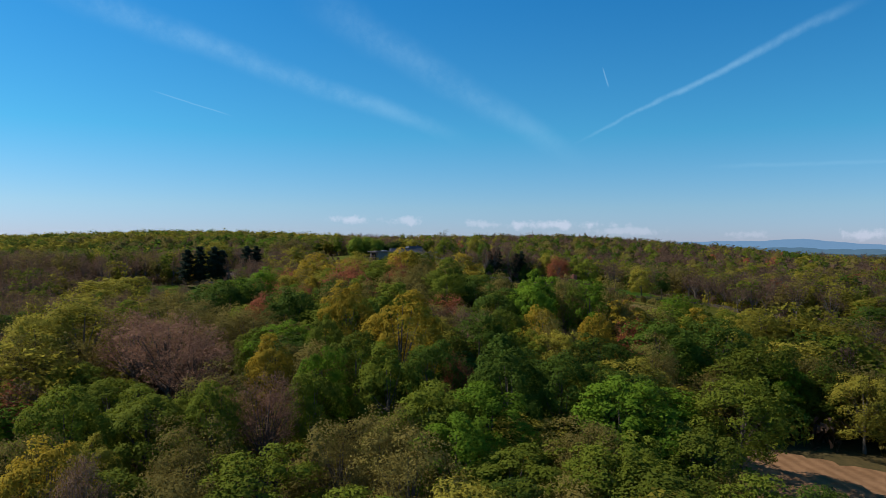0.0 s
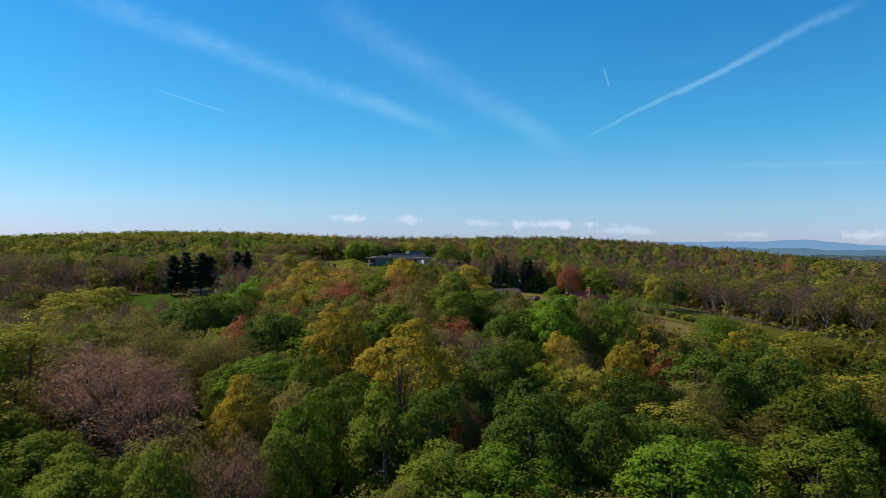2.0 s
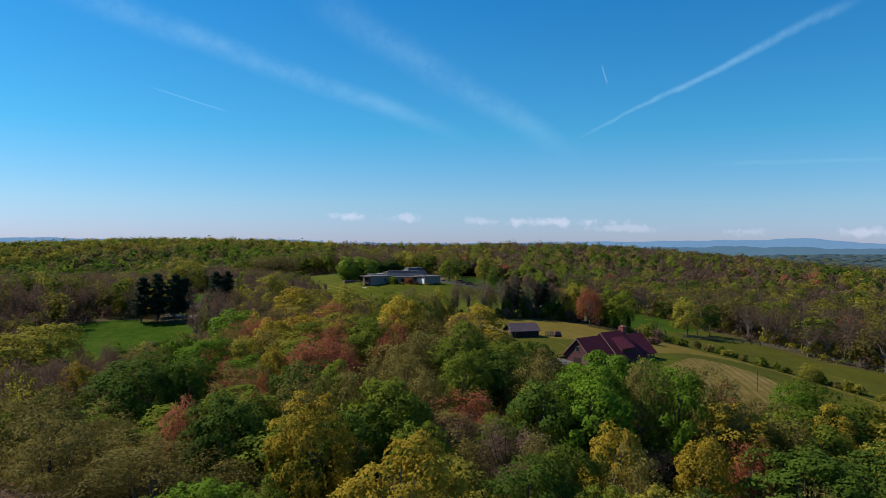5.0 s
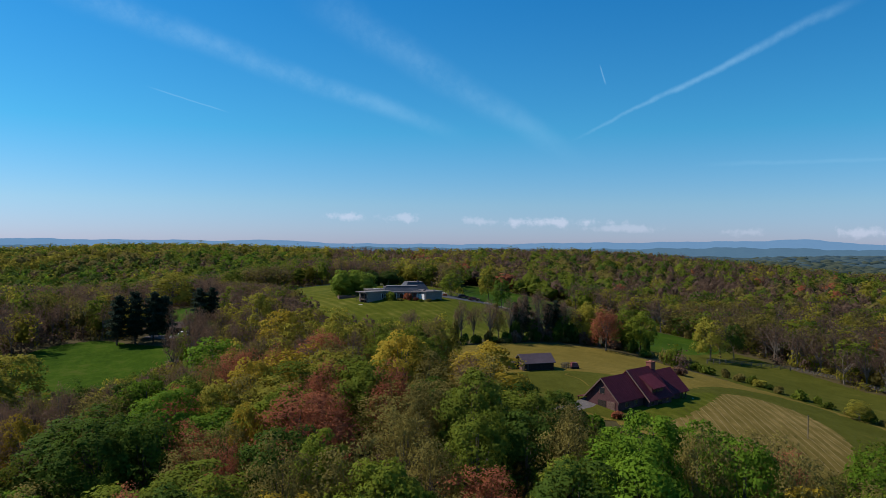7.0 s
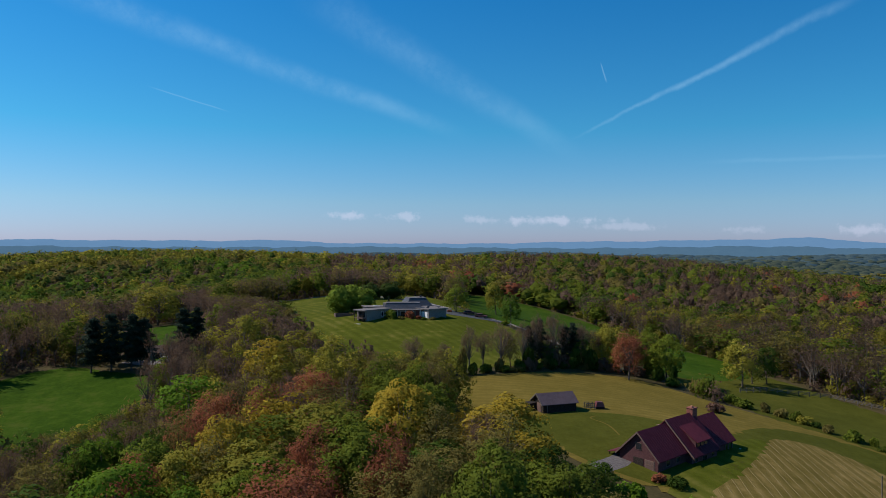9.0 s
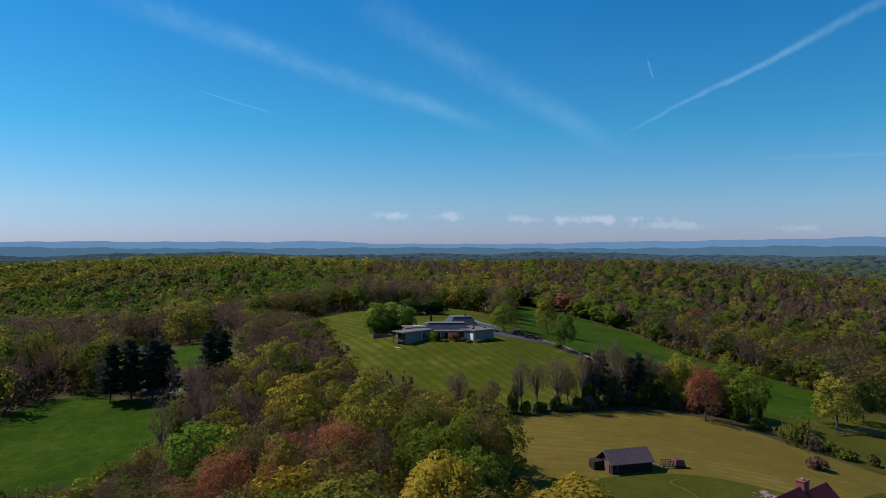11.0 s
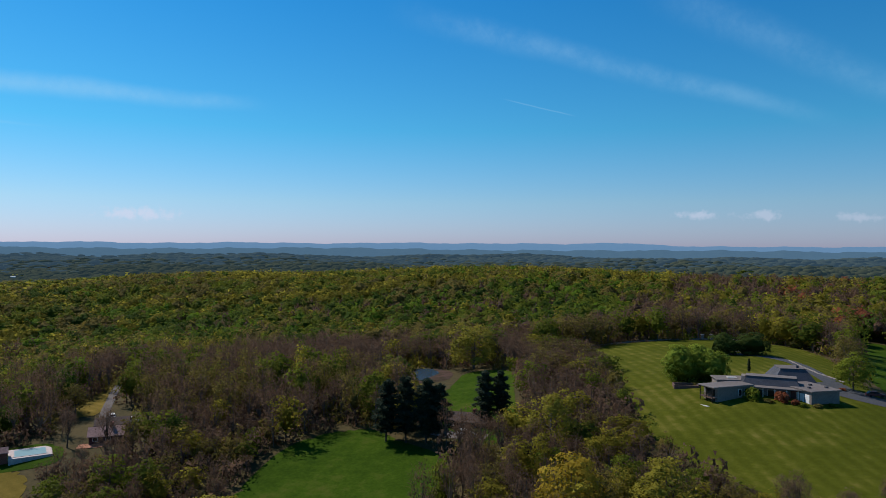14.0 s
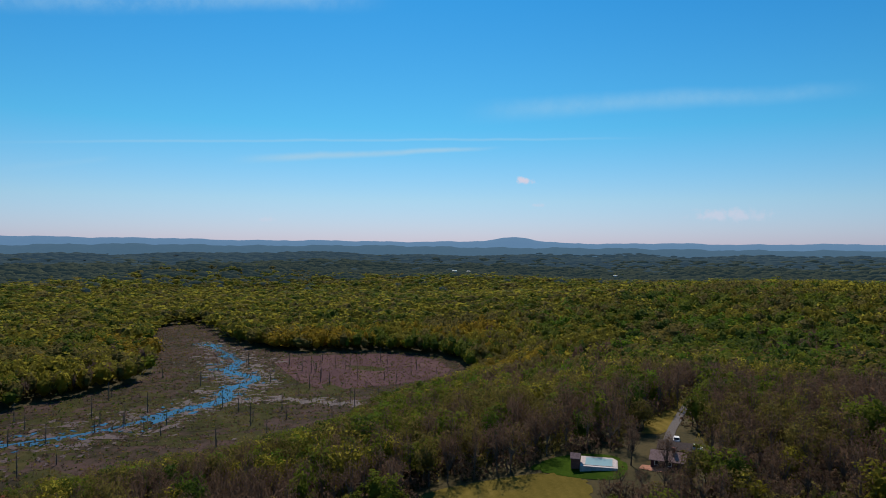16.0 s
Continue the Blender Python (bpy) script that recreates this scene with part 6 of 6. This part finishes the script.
tagged(planter, "square wooden planter below the willows", "planter")

# low growth under the trees
ux, uy = scatter(-330, 150, 62, 470, 6.0)
keep = allowed(ux, uy, np.full(len(ux), 0.2)) & (from_stretch(ux, uy) < 330)
ux, uy = ux[keep], uy[keep]
groups = {}
for a, b in zip(ux, uy):
    kind = ("olive", "green", "bare", "bare", "yellow", "olive")[int(rng.integers(6))] if not thin_wood(a, b) else ("olive", "bare", "bare", "bare")[int(rng.integers(4))]
    groups.setdefault(kind, []).append((a, b, rng.uniform(1.6, 4.2), rng.uniform(1.8, 3.2)))
for kind, rows in groups.items():
    protos = [leafy_crown(1.0, 1.0, 8, 10, 0.40, 0.0, 0.2, 0.5, 0.2, 0.7) for _ in range(6)]
    V, shade, ways = [], [], []
    for k, (a, b, high, w) in enumerate(rows):
        c, q, n = protos[k % 6]
        V.append(c * [w, w, high] + [a, b, at_ground(a, b) - 0.2])
        shade.append(0.5 * q + 0.5 * rng.uniform())
        ways.append(n)
    me = quads_mesh("undergrowth", np.concatenate(V), LEAF_MASS[kind], np.concatenate(shade), np.concatenate(ways))
    tagged(new("undergrowth", me), "low tangled undergrowth below the trees", "undergrowth", kind="stuff")

# ---------- marsh ----------
DEAD = surface("dead_wood", (0.06, 0.05, 0.045), (0.16, 0.14, 0.125), 5.0, 0.9, 0.3)
snag = new("dead_tree")
part_me = quads_mesh("dead_trunk", np.concatenate([tube([(0, 0, -0.5), (0.1, 0, 4), (0.15, 0.1, 9)], [0.22, 0.17, 0.05], 5)] +
                     [tube([(0.05, 0, z), (dx, dy, z + 1.3)], [0.08, 0.02], 3) for z, dx, dy in ((4.2, 1.0, 0.4), (5.5, -0.9, 0.5), (6.6, 0.5, -0.8), (7.4, -0.4, -0.5))]), DEAD)
t0 = new("trunk", part_me)
t0.parent = snag
tagged(snag, "bare dead tree standing in the marsh", "dead tree", "dead marsh trees")
count = 0
while count < 70:
    px, py = rng.uniform(-480, -270), rng.uniform(40, 265)
    if not inside(MARSH_AREA, px, py) or (py < 120 and rng.uniform() < 0.2):
        continue
    m = Matrix.Translation((px, py, at_ground(px, py))) @ Matrix.Rotation(rng.uniform(0, 6.28), 4, "Z") @ Matrix.Diagonal((1, 1, rng.uniform(0.45, 1.1), 1))
    if count == 0:
        snag.matrix_basis = m
    else:
        copy_thing(snag, Matrix.Identity(4)).matrix_basis = m
    count += 1
# tussocks
for kind, share in (("olive", 3200), ("bare", 4200), ("dark", 1400)):
    px, py = rng.uniform(-690, -240, share * 4), rng.uniform(0, 275, share * 4)
    ok = inside(MARSH_AREA, px, py)
    px, py = px[ok][:share], py[ok][:share]
    n = len(px)
    P = np.column_stack([px, py, ground_z(px, py) + 0.3])
    V = np.concatenate([cards(P + rng.normal(0, 0.6, (n, 3)) * [1, 1, 0.2], unit(np.array([0, 0, 0.5]) + rng.normal(size=(n, 3))), 1.1, 0.8) for _ in range(2)])
    tagged(new("tussocks", quads_mesh("tussocks", V, LEAF_MASS[kind], np.tile(rng.uniform(0, 1, n), 2))), "low tussocks of sedge scattered over the marsh", "sedge", kind="stuff")

# ---------- distance ----------

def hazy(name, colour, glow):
    """Far land behind miles of air: a dull surface with the haze painted in as faint emission."""
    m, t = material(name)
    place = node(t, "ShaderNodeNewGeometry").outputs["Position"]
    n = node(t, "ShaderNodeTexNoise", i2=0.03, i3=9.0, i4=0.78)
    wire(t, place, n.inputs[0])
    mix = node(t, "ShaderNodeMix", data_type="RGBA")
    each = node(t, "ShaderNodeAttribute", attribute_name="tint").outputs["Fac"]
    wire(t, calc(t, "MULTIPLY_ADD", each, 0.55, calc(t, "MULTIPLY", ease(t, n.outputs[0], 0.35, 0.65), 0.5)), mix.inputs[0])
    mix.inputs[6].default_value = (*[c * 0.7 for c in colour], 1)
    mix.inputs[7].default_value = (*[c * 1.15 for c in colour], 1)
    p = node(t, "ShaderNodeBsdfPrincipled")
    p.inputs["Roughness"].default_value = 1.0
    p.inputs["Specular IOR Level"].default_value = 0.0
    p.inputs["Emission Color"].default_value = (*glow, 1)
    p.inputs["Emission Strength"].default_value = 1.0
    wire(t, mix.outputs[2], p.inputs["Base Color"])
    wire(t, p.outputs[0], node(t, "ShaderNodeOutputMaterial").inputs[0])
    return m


# base colour, then the bluish glow that paints haze onto the land itself
HAZE_MID = hazy("far_woods_haze_glow", (0.044, 0.046, 0.022), (0.013, 0.024, 0.032))
HAZE_FAR = hazy("farther_woods_haze_glow", (0.030, 0.036, 0.024), (0.028, 0.052, 0.078))
HAZE_HILL = hazy("far_hills_haze_glow", (0.030, 0.042, 0.040), (0.055, 0.115, 0.190))
HAZE_LAST = hazy("farthest_hills_haze_glow", (0.03, 0.04, 0.045), (0.110, 0.215, 0.365))

# woods beyond the near hills, in bands that grow coarser
rows = {"yellow": [], "green": [], "olive": [], "mid": [], "far": []}
r = 430.0
while r < 4200:
    gap = 9.2 * max(1.0, r / 560) ** 0.90
    n = int(radians(150) * r / gap)
    az = radians(-114) + radians(150) * (np.arange(n) + rng.uniform(-0.4, 0.4, n)) / n
    rr = r + rng.uniform(-0.45, 0.45, n) * gap
    px, py = -20 + np.sin(az) * rr, 180 + np.cos(az) * rr
    ok = ~((px > -562) & (px < 332) & (py > -12) & (py < 762)) & ~inside(MARSH_AREA, px, py)
    for a, b, d in zip(px[ok], py[ok], rr[ok]):
        w = gap * rng.uniform(0.55, 0.95)
        kind = "far" if d > 2300 + rng.normal(0, 250) else "mid" if d > 1350 + rng.normal(0, 120) else ("yellow", "green", "olive", "yellow")[int(rng.integers(4))]
        rows[kind].append((a, b, w, rng.uniform(9, 15) * (1 + 0.15 * (d > 1500))))
    r += gap * 0.8
for kind, some in rows.items():
    near = kind in ("yellow", "green", "olive")
    if near:
        mass(kind, [(a, b, h, w) for a, b, w, h in some], "distant_woodland", "distant")
        continue
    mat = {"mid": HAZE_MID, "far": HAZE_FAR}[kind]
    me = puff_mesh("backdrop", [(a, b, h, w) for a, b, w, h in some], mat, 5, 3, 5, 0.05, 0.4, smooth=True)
    tagged(new("backdrop", me), "distant rolling woods with blue haze painted in as glow", "woodland", kind="structure")

# far ridges: bearing in degrees (left is negative), height, breadth
RIDGE = [(26, 32, 3.5), (19, 26, 6.0), (9, 14, 5.0), (-16, 18, 3.0), (-24, 14, 6.0), (-34, 14, 5.0), (-46, 12, 6.0), (-58, 10, 4.0), (-70, 30, 1.8), (-72, 16, 7.0), (-86, 14, 6.0), (-98, 20, 6.0), (-108, 26, 6.0)]
NEAR_RIDGE = [(22, 16, 8), (-8, 6, 10), (-40, 10, 9), (-64, 8, 9), (-82, 14, 8), (-100, 16, 9)]


def ridge(name, rows, base, r, mat, rough):
    az = np.radians(np.arange(-125, 50, 0.25))
    deg = np.degrees(az)
    top = base + sum(h * np.exp(-((deg - c) / w) ** 2) for c, h, w in rows)
    top = top + rough * (np.sin(deg * 1.3) + 0.6 * np.sin(deg * 2.9 + 1) + 0.35 * np.sin(deg * 6.1 + 2) + 0.2 * np.sin(deg * 13.7))
    V, k = [], len(az)
    for depth, share in ((-330, -0.35), (-200, 0.30), (-90, 0.74), (0, 1.0), (120, 0.7)):
        V.append(np.column_stack([-20 + np.sin(az) * (r + depth), 180 + np.cos(az) * (r + depth), top * share]))
    faces = [(j * k + i, j * k + i + 1, (j + 1) * k + i + 1, (j + 1) * k + i) for j in range(4) for i in range(k - 1)]
    return tagged(mesh_object(name, np.concatenate(V), faces, mat, True), "long low hills on the horizon, blue from painted haze", "hills", kind="structure")


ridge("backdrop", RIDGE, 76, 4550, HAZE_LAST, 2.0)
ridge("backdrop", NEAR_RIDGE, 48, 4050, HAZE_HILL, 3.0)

# pale farm buildings far down the valley
for px, py, long in ((-1623, 540, 12), (-1640, 590, 11), (-1600, 615, 8), (-1500, 940, 8), (1500, 3300, 26)):
    z = at_ground(px, py) + 9
    b = base_at("farm_building", px, py, 1.2, z)
    part("wall", gable_body(0, long, 0, 8, -9, 2.5, 2.5, 4, 4.5), WHITE, b)
    part("roof", slope(-0.5, long + 0.5, -0.6, 3.8, 2.4, 4.6, 0.3), WHITE, b)
    part("roof", slope(-0.5, long + 0.5, 8.6, 3.8, 2.4, 4.6, 0.3), WHITE, b)
    tagged(b, "white farm building far down the valley", "building", "valley farm")
